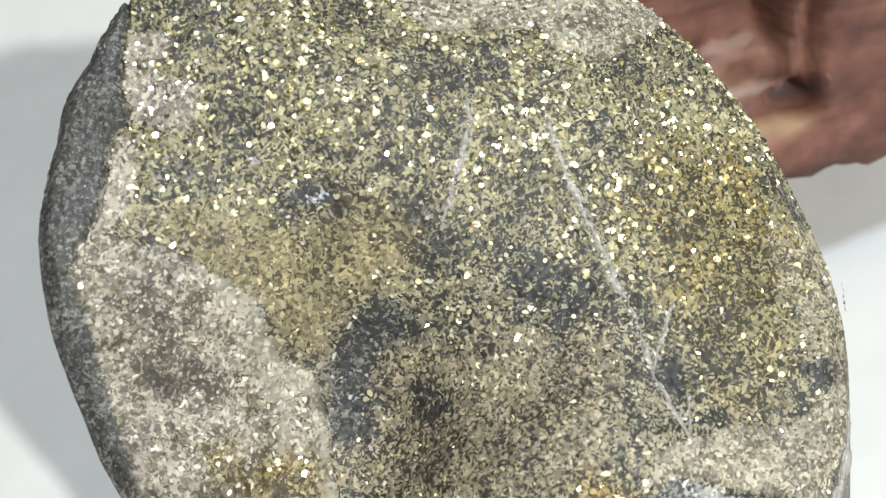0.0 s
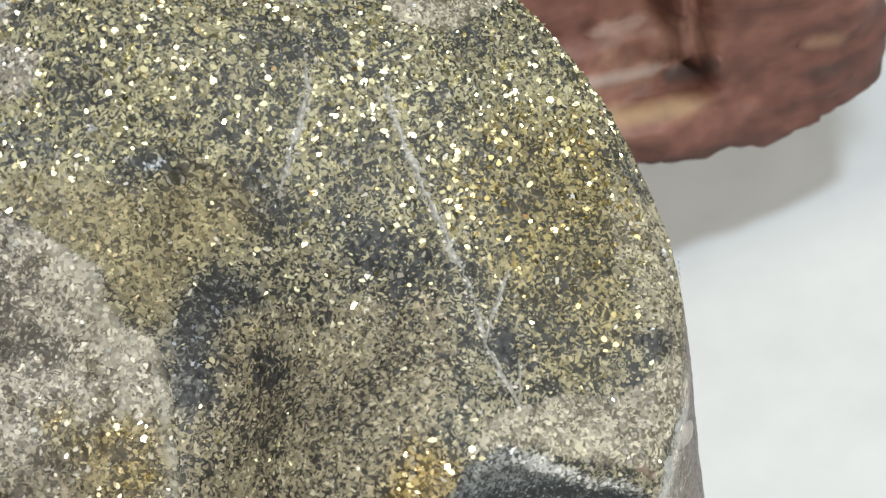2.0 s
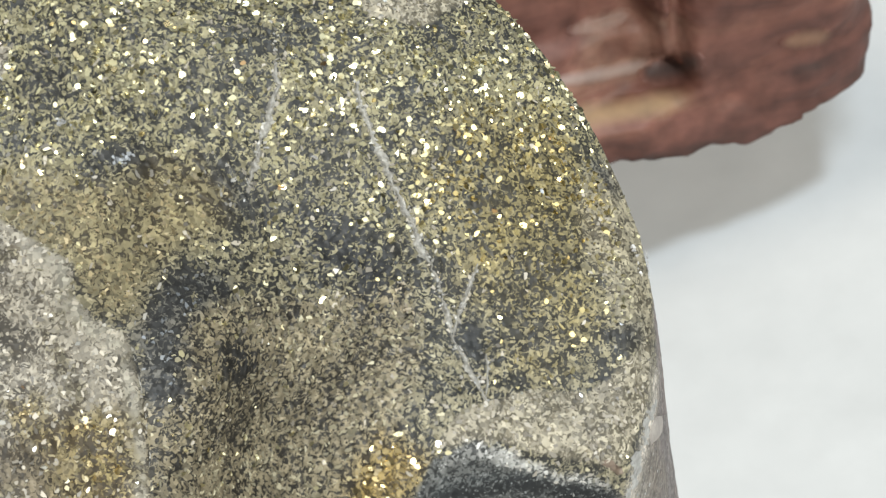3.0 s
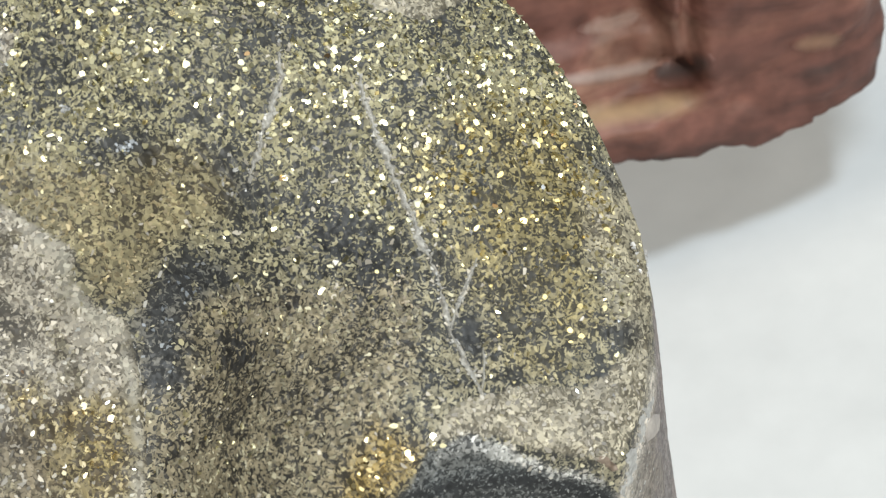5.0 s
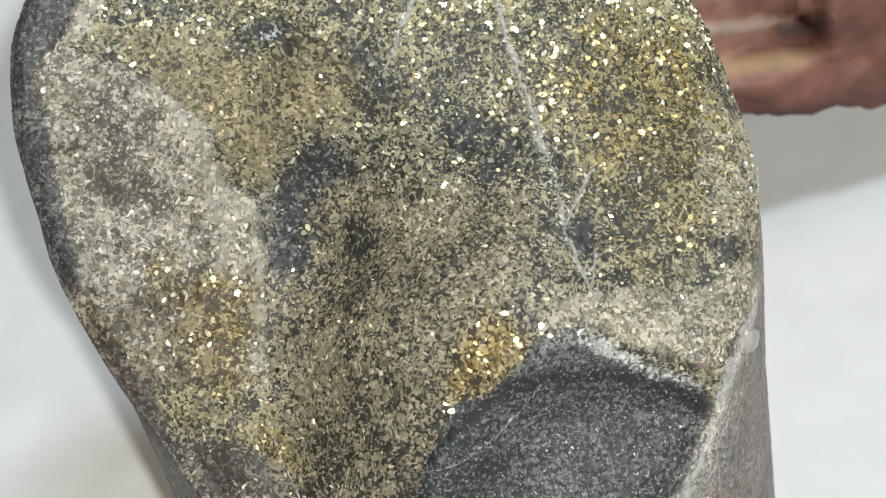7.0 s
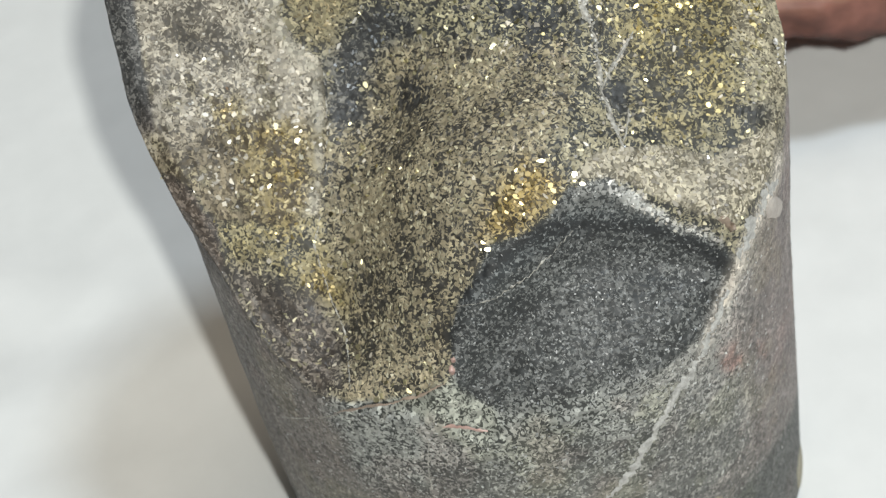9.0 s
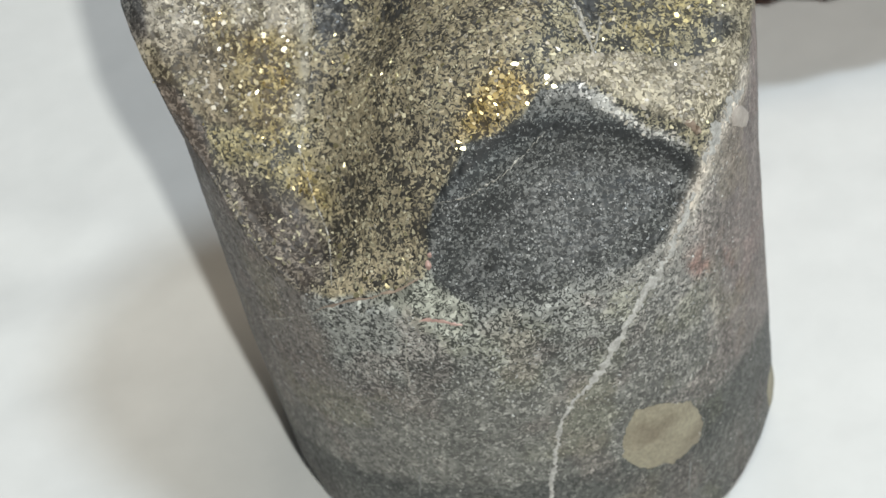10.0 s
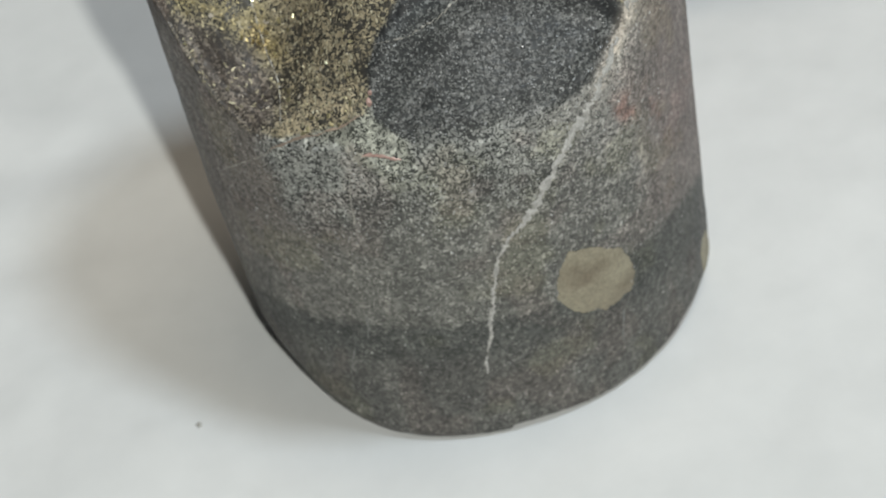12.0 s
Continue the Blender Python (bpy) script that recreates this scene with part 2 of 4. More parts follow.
# ---- the room that closes the place ----
def slab(name, lo, hi, mat, kind="structure", label=""):
    x0, y0, z0 = lo
    x1, y1, z1 = hi
    v = [(x0, y0, z0), (x1, y0, z0), (x1, y1, z0), (x0, y1, z0), (x0, y0, z1), (x1, y0, z1), (x1, y1, z1), (x0, y1, z1)]
    f = [(3, 2, 1, 0), (4, 5, 6, 7), (0, 1, 5, 4), (1, 2, 6, 5), (2, 3, 7, 6), (3, 0, 4, 7)]
    return tagged(part(name, v, f, mat, smooth=False), label, name.split("_")[0], kind=kind)


slab("wall_north", (-2.1, 2.0, -0.1), (2.1, 2.1, 1.8), PLASTER, label="plain grey painted wall behind the table")
slab("wall_south", (-2.1, -2.1, -0.1), (2.1, -2.0, 1.8), PLASTER, label="plain grey painted wall in front of the table")
slab("wall_west", (-2.1, -2.0, -0.1), (-2.0, 2.0, 1.8), PLASTER, label="plain grey painted side wall of the room")
slab("wall_east", (2.0, -2.0, -0.1), (2.1, 2.0, 1.8), PLASTER, label="plain grey painted side wall of the room")
slab("ceiling", (-2.1, -2.1, 1.8), (2.1, 2.1, 1.9), PLASTER, label="plain grey painted ceiling over the table")


def sheet():
    """The white sheet on the table, with shallow creases near the stones."""
    u = np.linspace(-1, 1, 421)
    g = np.sign(u) * (0.25 * np.abs(u) + 1.75 * np.abs(u) ** 7)
    x, y = [a.ravel() for a in np.meshgrid(g, g)]
    p = np.c_[x, y, 0 * x]
    near = np.exp(-(x ** 2 + y ** 2) / 0.12 ** 2)
    z = (0.0012 * fuzz(p * (1, 0.6, 1), 30, 3, 4) + 0.00012 * fuzz(p, 160, 4, 2)) * near
    # two shallow creases running over the sheet
    for ax, ay, bx, by, h, w in ((-0.11, -0.01, -0.02, -0.075, 0.0012, 0.007), (-0.12, 0.02, -0.05, 0.035, 0.0009, 0.008), (-0.02, -0.06, 0.05, -0.085, 0.0008, 0.007), (-0.110, 0.052, -0.050, -0.024, 0.0013, 0.013), (-0.115, 0.004, -0.060, -0.045, 0.0009, 0.010), (-0.105, 0.075, -0.065, 0.05, 0.0007, 0.007)):
        d = beside(np.c_[x, y], ((ax, ay), (bx, by)))
        z += h * np.exp(-(d / w) ** 2)
    z -= 0.0002
    r = np.hypot(x, y)
    z = z * step(0.034, 0.050, r) - 0.0001
    n = len(u)
    i = np.arange(n * n).reshape(n, n)
    f = np.stack([i[:-1, :-1], i[:-1, 1:], i[1:, 1:], i[1:, :-1]], -1).reshape(-1, 4)
    return tagged(part("ground", np.c_[x, y, z], f, CLOTH), "white slightly creased sheet spread over the table", "sheet", kind="structure")


SHEET = sheet()

# ---- the drill core ----
# shape of the broken face, as bumps (x, y, height) over a tilted, bowed plane
PLANE = (-0.307, -0.048, 0.662, -0.143, -0.109, -0.094)
BUMPS = ((-0.55, 0.35, 0.030), (0.0, 0.35, 0.137), (0.5, 0.35, 0.076), (-0.75, -0.05, -0.077), (-0.35, -0.05, -0.32), (0.1, -0.15, -0.091),
         (0.55, -0.1, 0.002), (-0.6, -0.5, -0.352), (-0.2, -0.55, 0.035), (0.2, -0.55, 0.093), (0.65, -0.5, -0.046), (1.0, 0.05, -0.029), (-0.9, -0.45, 0.082), (-1.05, 0.2, 0.14), (1.05, -0.1, -0.06), (-0.42, -0.88, -0.15), (-0.75, -0.62, -0.05))
CHIP_EDGE = ((-0.35, -0.2, -0.05, 0.1, 0.25, 0.45, 0.62, 0.75), (-0.98, -0.9, -0.80, -0.725, -0.665, -0.66, -0.685, -0.75))


def face_height(x, y):
    a, b, c, d, e, f = PLANE
    z = a + b * x + c * y + d * x * x + e * x * y + f * y * y
    for bx, by, h in BUMPS:
        z = z + h * np.exp(-((x - bx) ** 2 + (y - by) ** 2) / 0.08)
    # the dark chip at the front edge lies lower, and a ledge crosses the far side
    edge = np.interp(x, *CHIP_EDGE)
    z = z - 0.206 / (1 + np.exp(np.clip((y - edge) / 0.012, -60, 60))) / (1 + np.exp(-(x + 0.25) / 0.03))
    return z + 0.14 / (1 + np.exp(np.clip(-(y - 0.065) / 0.03, -60, 60))) / (1 + np.exp((x + 0.12) / 0.06))


def girth(angle, z):
    """Radius of the side: a flare under the left of the face, a worn lower edge."""
    deg = np.degrees(angle) % 360
    flare = 0.066 * np.exp(-((deg - 183) / 30.0) ** 2) * np.clip((z + 0.9) / 0.45, 0, 1)
    flare = flare + 0.016 * np.exp(-(((deg + 12 + 180) % 360 - 180) / 26.0) ** 2) * np.clip((z + 1.5) / 0.5, 0, 1)
    flare = flare + (0.026 * np.exp(-((deg - 143) / 4.0) ** 2) + 0.016 * np.exp(-((deg - 154) / 7.0) ** 2)) * np.clip((z + 0.5) / 0.5, 0, 1)
    worn = 0.26 * np.exp(-((deg - 208) / 25.0) ** 2) + 0.05 * np.exp(-((deg - 335) / 22.0) ** 2) + 0.015
    up = np.clip(1 - (z + BASE) / worn, 0, 1)
    flare = flare + 0.022 * np.exp(-((deg - 246) / 24.0) ** 2) * np.clip(1 - (z + BASE) / 0.6, 0, 1)
    flare = flare - 0.038 * np.exp(-((deg - 193) / 20.0) ** 2) * np.clip(1 - (z + BASE) / 0.9, 0, 1)
    return 1 + flare - 0.09 * worn / 0.3 * up ** 1.8 - 0.012 * up


def slant(p):
    """The plane of the mineral layers: across, and up the slope."""
    return np.c_[p[:, 0], 0.68 * p[:, 1] + 0.73 * p[:, 2]]


# outlines of the mineral zones in that plane
CRACK = ((-0.57, 0.80), (-0.583, 0.725), (-0.636, 0.628), (-0.674, 0.527), (-0.677, 0.439), (-0.736, 0.42), (-0.775, 0.339), (-0.825, 0.246), (-0.895, 0.177), (-0.962, 0.122))
SKIN_LEFT = CRACK + ((-0.945, 0.0), (-0.965, -0.12), (-0.985, -0.30), (-0.99, -0.5), (-1.3, -0.5), (-1.3, 1.2), (-0.55, 1.2))
SKIN_NOTCH = ((-1.1, -0.62), (-0.955, -0.66), (-0.90, -0.76), (-0.865, -0.84), (-0.87, -0.97), (-1.1, -1.0))
PALE_LEFT = ((-0.98, 0.117), (-0.87, 0.199), (-0.691, 0.086), (-0.624, 0.013), (-0.562, -0.074), (-0.511, -0.142), (-0.54, -0.23), (-0.513, -0.309), (-0.444, -0.37), (-0.46, -0.483), (-0.474, -0.58), (-0.495, -0.681), (-0.531, -0.8), (-0.552, -0.858), (-0.689, -0.86), (-0.863, -0.814), (-0.912, -0.7), (-1.1, -0.546), (-1.1, 0))
PALE_FRINGE = ((-0.736, 0.42), (-0.67, 0.4), (-0.7, 0.31), (-0.755, 0.22), (-0.85, 0.17), (-0.895, 0.177), (-0.825, 0.246), (-0.775, 0.339))
PALE_CORNER = ((-0.603, 0.666), (-0.494, 0.633), (-0.498, 0.576), (-0.56, 0.533), (-0.461, 0.455), (-0.498, 0.396), (-0.56, 0.355), (-0.623, 0.402), (-0.674, 0.437), (-0.667, 0.525))
PALE_TOP = ((0.1, 0.6), (0.121, 0.5), (0.149, 0.435), (0.228, 0.381), (0.299, 0.384), (0.381, 0.338), (0.46, 0.319), (0.473, 0.235), (0.562, 0.197), (0.608, 0.16), (0.687, 0.184), (0.836, 0.209), (0.85, 0.5))
PALE_FRONT = ((0.243, -0.911), (0.325, -0.854), (0.384, -0.849), (0.455, -0.862), (0.537, -0.871), (0.611, -0.906), (0.685, -0.938), (0.814, -0.902), (0.9, -0.857), (0.9, -0.983), (0.803, -1.064), (0.694, -1.149), (0.59, -1.082), (0.49, -1.024), (0.408, -0.958))
PALE = (PALE_LEFT, PALE_FRINGE, PALE_CORNER, PALE_TOP, PALE_FRONT)
DARK_SWIRL = ((-0.291, -0.252), (-0.178, -0.272), (-0.122, -0.313), (-0.114, -0.374), (-0.231, -0.391), (-0.291, -0.417), (-0.33, -0.492), (-0.36, -0.6), (-0.475, -0.58), (-0.462, -0.494), (-0.445, -0.37), (-0.39, -0.34))
DARK_EYE = ((-0.2, -0.493), (-0.123, -0.496), (-0.128, -0.577), (-0.205, -0.607), (-0.23, -0.569))
DARK_LEDGE = ((-0.372, 0.079), (-0.332, 0.12), (-0.228, 0.096), (-0.209, 0.061), (-0.282, 0.039), (-0.335, 0.05))
DARK_TAIL = ((-0.1, -0.057), (-0.072, -0.003), (-0.02, -0.037), (0.014, -0.122), (0.084, -0.154), (0.09, -0.181), (-0.029, -0.15))
DARK_CORNER = ((-0.675, 0.302), (-0.606, 0.316), (-0.527, 0.232), (-0.495, 0.189), (-0.545, 0.183), (-0.634, 0.239))
DARK_BLOT = ((-0.882, -0.185), (-0.81, -0.188), (-0.751, -0.254), (-0.688, -0.284), (-0.761, -0.285), (-0.84, -0.279), (-0.877, -0.244))
DARK_FORK = ((0.398, -0.684), (0.44, -0.644), (0.481, -0.667), (0.439, -0.778), (0.418, -0.739))
DARK_RIM = ((0.808, -0.804), (0.902, -0.805), (0.89, -0.866), (0.816, -0.847))
DARK_EDGE = ((0.925, -0.348), (0.99, -0.367), (0.99, -0.469), (0.955, -0.443), (0.928, -0.383))
DARK = (DARK_SWIRL, DARK_LEDGE, DARK_TAIL, DARK_CORNER, DARK_BLOT, DARK_FORK, DARK_RIM, DARK_EDGE)
DUSKY = ((0.015, -0.211), (0.131, -0.204), (0.232, -0.288), (0.292, -0.391), (0.284, -0.501), (0.234, -0.548), (0.151, -0.423), (0.061, -0.309))
GOLD_UPPER = ((-0.802, -0.431), (-0.719, -0.447), (-0.724, -0.528), (-0.707, -0.616), (-0.753, -0.611), (-0.779, -0.528))
GOLD_BROAD = ((-0.702, -0.535), (-0.576, -0.54), (-0.506, -0.611), (-0.53, -0.704), (-0.578, -0.791), (-0.672, -0.896), (-0.741, -0.805), (-0.76, -0.699))
GOLD_CHIP = ((-0.054, -1.014), (0.016, -0.877), (0.124, -0.828), (0.193, -0.863), (0.221, -0.933), (0.149, -0.992), (0.096, -1.04), (0.013, -1.056))
GOLD_LOWER = ((-0.636, -1.066), (-0.571, -0.967), (-0.51, -1.11), (-0.531, -1.18), (-0.583, -1.133))
GOLD = (GOLD_UPPER, GOLD_BROAD, GOLD_CHIP, GOLD_LOWER)
TAN_MIDDLE = ((-0.72, 0.20), (-0.56, 0.15), (-0.40, 0.06), (-0.30, 0.02), (-0.20, 0.07), (-0.10, 0.02), (-0.04, -0.10), (-0.10, -0.17), (-0.233, -0.19), (-0.34, -0.25), (-0.42, -0.33), (-0.50, -0.30), (-0.52, -0.15), (-0.63, 0.01))
CHIP = ((-0.038, -1.056), (0.05, -1.056), (0.146, -1.014), (0.223, -0.933), (0.353, -0.94), (0.431, -1.001), (0.521, -1.101), (0.636, -1.159), (0.695, -1.241), (0.679, -1.291),
        (0.597, -1.383), (0.55, -1.46), (0.428, -1.53), (0.29, -1.585), (0.124, -1.61), (-0.10, -1.58), (-0.223, -1.46), (-0.212, -1.293), (-0.154, -1.199), (-0.088, -1.133))
CHIP_FROST = ((0.224, -0.925), (0.356, -0.928), (0.433, -0.989), (0.524, -1.084), (0.646, -1.147), (0.706, -1.234), (0.633, -1.185), (0.509, -1.125), (0.406, -1.044), (0.308, -0.995), (0.213, -0.983))
CHIP_BAND = ((-0.158, -1.216), (-0.09, -1.142), (0.045, -1.081), (0.208, -1.008), (0.337, -1.032), (0.52, -1.11), (0.686, -1.231), (0.69, -1.33), (0.63, -1.37), (0.62, -1.23), (0.498, -1.14), (0.329, -1.078), (0.205, -1.072), (0.05, -1.142), (-0.107, -1.226))
# line of painted shade along the foot of the chip's ledge
CREVICE_SHADE = ((-0.170, -1.207), (-0.051, -1.130), (0.052, -1.072), (0.148, -1.050), (0.264, -1.060), (0.376, -1.085), (0.501, -1.137), (0.605, -1.215), (0.663, -1.272), (0.673, -1.319))
BRONZE = ((-0.407, -0.324), (-0.471, -0.532), (-0.521, -0.714), (-0.549, -0.859), (-0.52, -1.108), (-0.539, -1.285), (-0.574, -1.468), (-0.407, -1.462), (-0.266, -1.445),
          (-0.208, -1.293), (-0.154, -1.199), (-0.078, -1.126), (-0.036, -1.047), (0.045, -0.906), (0.183, -0.828), (0.301, -0.686), (0.34, -0.503))
BROWN = ((-0.90, -0.93), (-0.788, -0.98), (-0.699, -1.06), (-0.601, -1.12), (-0.538, -1.268), (-0.565, -1.408), (-0.64, -1.445), (-0.743, -1.363), (-0.82, -1.198))
FRINGE = ((-0.576, -1.473), (-0.565, -1.408), (-0.454, -1.353), (-0.324, -1.341), (-0.241, -1.322), (-0.246, -1.392), (-0.292, -1.445), (-0.407, -1.462))
FACE = ((-1.3, 1.3), (1.3, 1.3), (1.3, -0.5), (0.97, -0.80), (0.90, -1.0), (0.837, -1.077), (0.742, -1.205), (0.64, -1.25), (0.55, -1.30), (0.30, -1.30), (0.0, -1.33), (-0.17, -1.36), (-0.25, -1.445),
        (-0.407, -1.455), (-0.576, -1.455), (-0.64, -1.42), (-0.743, -1.33), (-0.82, -1.16), (-0.89, -0.93), (-0.97, -0.78), (-1.3, -0.5))
BAND = ((-1.1, -1.80), (-0.838, -1.959), (-0.721, -2.037), (-0.545, -2.123), (-0.33, -2.184), (-0.12, -2.224), (0.032, -2.221), (0.226, -2.216), (0.507, -2.109), (0.707, -2.026), (0.904, -1.864), (1.1, -1.70), (1.1, -3.0), (-1.1, -3.0))
LOW_BAND = ((-1.1, -2.0), (-0.86, -2.073), (-0.671, -2.195), (-0.475, -2.284), (-0.235, -2.337), (0.067, -2.362), (0.293, -2.33), (0.6, -2.26), (1.1, -2.0), (1.1, -3.0), (-1.1, -3.0))
BLUSH = ((0.60, -1.54), (0.66, -1.53), (0.74, -1.55), (0.78, -1.60), (0.70, -1.64), (0.62, -1.60))


VEIN_LONG = ((0.377, 0.07), (0.374, -0.019), (0.377, -0.111), (0.384, -0.228), (0.394, -0.338), (0.396, -0.428), (0.409, -0.514), (0.397, -0.605), (0.391, -0.682), (0.4, -0.74), (0.407, -0.797), (0.417, -0.855))
VEIN_SHORT = ((0.200, 0.205), (0.170, 0.123), (0.129, 0.064), (0.085, 0.006), (0.050, -0.046), (0.012, -0.105))
VEIN_BRANCH = ((0.528, -0.508), (0.471, -0.568), (0.426, -0.616), (0.390, -0.663))
FACE_VEINS = (VEIN_LONG, VEIN_SHORT, VEIN_BRANCH)

AMBER = ((0.46, -0.18), (0.62, -0.10), (0.88, -0.17), (0.97, -0.36), (0.93, -0.58), (0.82, -0.66), (0.80, -0.80), (0.60, -0.86), (0.48, -0.80), (0.50, -0.62), (0.45, -0.42), (0.44, -0.28))
WEST_AMBER = ((-0.90, -0.76), (-0.70, -0.78), (-0.56, -0.86), (-0.56, -1.12), (-0.66, -1.08), (-0.78, -0.99), (-0.90, -0.92))
RIM_TAN = ((0.82, -0.56), (0.88, -0.42), (1.05, -0.34), (1.05, -0.95), (0.88, -0.95), (0.84, -0.80), (0.85, -0.68))
RIM_VEIN = ((0.90, -0.98), (0.881, -1.036), (0.837, -1.077), (0.742, -1.205), (0.694, -1.294), (0.627, -1.389), (0.528, -1.545))


def zones(p):
    """How far each point (in core units) belongs to each mineral zone, 0 to 1."""
    s = slant(p)
    wob = np.c_[fuzz(p, 9, 11, 3), fuzz(p, 9, 23, 3)] * 0.022 + np.c_[fuzz(p, 55, 31, 2), fuzz(p, 55, 41, 2)] * 0.010
    w = s + wob

    def zone(outline, soft=0.012, at=w):
        return step(-soft, soft, inside(at, outline))

    def any_of(outlines, soft=0.012, at=w):
        out = np.zeros(len(p))
        for o in outlines:
            out = np.maximum(out, zone(o, soft, at))
        return out

    z = {"face": zone(FACE, 0.012), "skin": np.maximum(zone(SKIN_LEFT, 0.008, s + wob * 0.3), zone(SKIN_NOTCH, 0.012)), "pale": any_of(PALE, 0.005, s + wob * 0.55), "dark": any_of(DARK, 0.045),
         "dusky": np.maximum(zone(DUSKY, 0.07), 0.8 * zone(DARK_EYE, 0.05)), "gold": any_of(GOLD, 0.050) * (0.60 + 0.40 * step(-0.30, 0.10, fuzz(p, 17, 37, 3))), "tan": zone(TAN_MIDDLE, 0.05), "chip": zone(CHIP, 0.008, s + wob * 0.35) * (1 - 0.9 * step(-1.50, -1.62, s[:, 1] + 0.02 * fuzz(p, 40, 44, 2))), "frost": step(0.0, 0.022, inside(w, CHIP_FROST)),
         "chip_band": zone(CHIP_BAND, 0.016, s + wob * 0.5), "bronze": zone(BRONZE, 0.03), "amber": np.maximum(zone(AMBER, 0.10), 0.75 * zone(WEST_AMBER, 0.06)), "rim_tan": zone(RIM_TAN, 0.045), "brown": zone(BROWN, 0.06), "fringe": zone(FRINGE, 0.03),
         "band": zone(BAND, 0.018, s + wob * 0.6), "low": zone(LOW_BAND, 0.05), "blush": zone(BLUSH, 0.03)}
    z["slant"] = s
    z["border"] = inside(s + wob * 0.55, PALE_LEFT)
    return z


def blend(base, colour, weight):
    return base * (1 - weight[:, None]) + np.asarray(colour) * weight[:, None]


def rock_colours(p):
    """Matrix colour, flake colour and share of flakes of the rock at each point."""
    z = zones(p)
    n = len(p)
    a, b = z["slant"].T
    big = fuzz(p, 2.2, 71, 3)
    blot = fuzz(p, 10, 72, 3)
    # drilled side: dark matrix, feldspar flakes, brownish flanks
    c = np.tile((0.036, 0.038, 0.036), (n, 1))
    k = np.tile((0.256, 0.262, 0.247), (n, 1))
    # flanks' own brown, lightened towards both sides for light off the sheet
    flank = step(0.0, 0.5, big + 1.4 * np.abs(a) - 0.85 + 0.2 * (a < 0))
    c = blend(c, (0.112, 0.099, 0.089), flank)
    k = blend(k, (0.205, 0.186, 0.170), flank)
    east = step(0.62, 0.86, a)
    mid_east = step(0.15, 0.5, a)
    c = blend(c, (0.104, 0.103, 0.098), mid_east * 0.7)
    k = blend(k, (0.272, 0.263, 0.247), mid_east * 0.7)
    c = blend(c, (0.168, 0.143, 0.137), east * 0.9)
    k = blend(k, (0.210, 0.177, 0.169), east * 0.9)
    cover = 0.24 + 0.26 * step(-2.15, -1.60, b) * (1 - 0.5 * flank) + 0.10 * step(-1.75, -1.6, b) * (1 - flank)
    fade = step(-1.62, -1.95, b)
    c = blend(c, (0.127, 0.127, 0.117), fade * 0.85 * (1 - 0.6 * mid_east))
    k = blend(k, (0.230, 0.227, 0.210), fade * 0.85 * (1 - 0.6 * mid_east))
    # faint bedding across the drilled side
    bed = fuzz(np.c_[0 * b, b + 0.13 * a * a + 0.02 * blot, 0 * b], 15, 79, 2) * step(-1.6, -1.85, b)
    c, k = c * (1 + 0.22 * bed[:, None]), k * (1 + 0.16 * bed[:, None])
    c = blend(c, (0.053, 0.056, 0.053), z["band"] * 0.9)
    k = blend(k, (0.112, 0.115, 0.108), z["band"] * 0.85)
    c = blend(c, (0.090, 0.088, 0.082), z["low"] * 0.7)
    k = blend(k, (0.172, 0.166, 0.157), z["low"] * 0.7)
    # faint pinkish and olive patches on the drilled side
    rosy, olive = step(0.12, 0.4, fuzz(p, 6, 77, 3)), step(0.12, 0.4, fuzz(p, 5, 78, 3))
    c = c * (1 + rosy[:, None] * (0.06, 0.0, -0.01) + olive[:, None] * (0.05, 0.05, -0.06))
    k = k * (1 + rosy[:, None] * (0.06, -0.01, -0.01) + olive[:, None] * (0.03, 0.03, -0.05))
    k = blend(k, (0.30, 0.16, 0.13), z["blush"] * 0.85 * step(-0.2, 0.25, blot))
    c = blend(c, (0.22, 0.125, 0.105), z["blush"] * 0.7 * step(-0.2, 0.25, blot))
    # broken face: tan pyrite flakes on a blackish matrix
    face = z["face"]
    inner = face * (1 - z["chip"])
    c = blend(c, (0.031, 0.031, 0.028), face)
    brass = step(-0.75, 0.15, b + 0.45 * a)
    tint = blend(np.tile((0.252, 0.228, 0.156), (n, 1)), (0.238, 0.216, 0.134), brass)
    k = k * (1 - face[:, None]) + tint * face[:, None]
    cover = cover * (1 - face) + face * (0.50 + 0.30 * fuzz(p, 14, 91, 3) + 0.22 * fuzz(p, 5, 92, 2))
    amber = z["amber"] * inner * (0.45 + 0.55 * step(-0.2, 0.3, fuzz(p, 8, 76, 3)))
    k = blend(k, (0.205, 0.168, 0.074), amber * 0.85)
    c = blend(c, (0.038, 0.031, 0.015), amber * 0.85)
    cover = cover - 0.15 * amber * step(-0.40, -0.50, a)
    bronze = z["bronze"] * inner
    k = blend(k, (0.241, 0.206, 0.138), bronze * 0.85)
    c = blend(c, (0.042, 0.038, 0.031), bronze * 0.8)
    cover = cover + bronze * (0.06 - 0.14 * step(-0.95, -1.15, b))
    pale = z["pale"] * inner
    mott = step(-0.25, 0.35, blot)
    c = blend(c, (0.124, 0.107, 0.084), pale * (0.55 + 0.45 * mott))
    k = blend(k, (0.308, 0.280, 0.230), pale)
    k = blend(k, (0.350, 0.318, 0.246), pale * step(0.1, 0.3, a))
    c = blend(c, (0.150, 0.132, 0.094), pale * step(0.1, 0.3, a) * 0.8)
    cover = cover + 0.12 * pale * step(0.1, 0.3, a)
    cover = cover + pale * (0.34 * mott - 0.10) + 0.16 * pale * step(-0.62, -0.50, a) * step(0.1, 0.0, a)
    grimy = pale * step(-0.42, -0.62, b + 0.10 * blot) * step(0.1, 0.0, a)
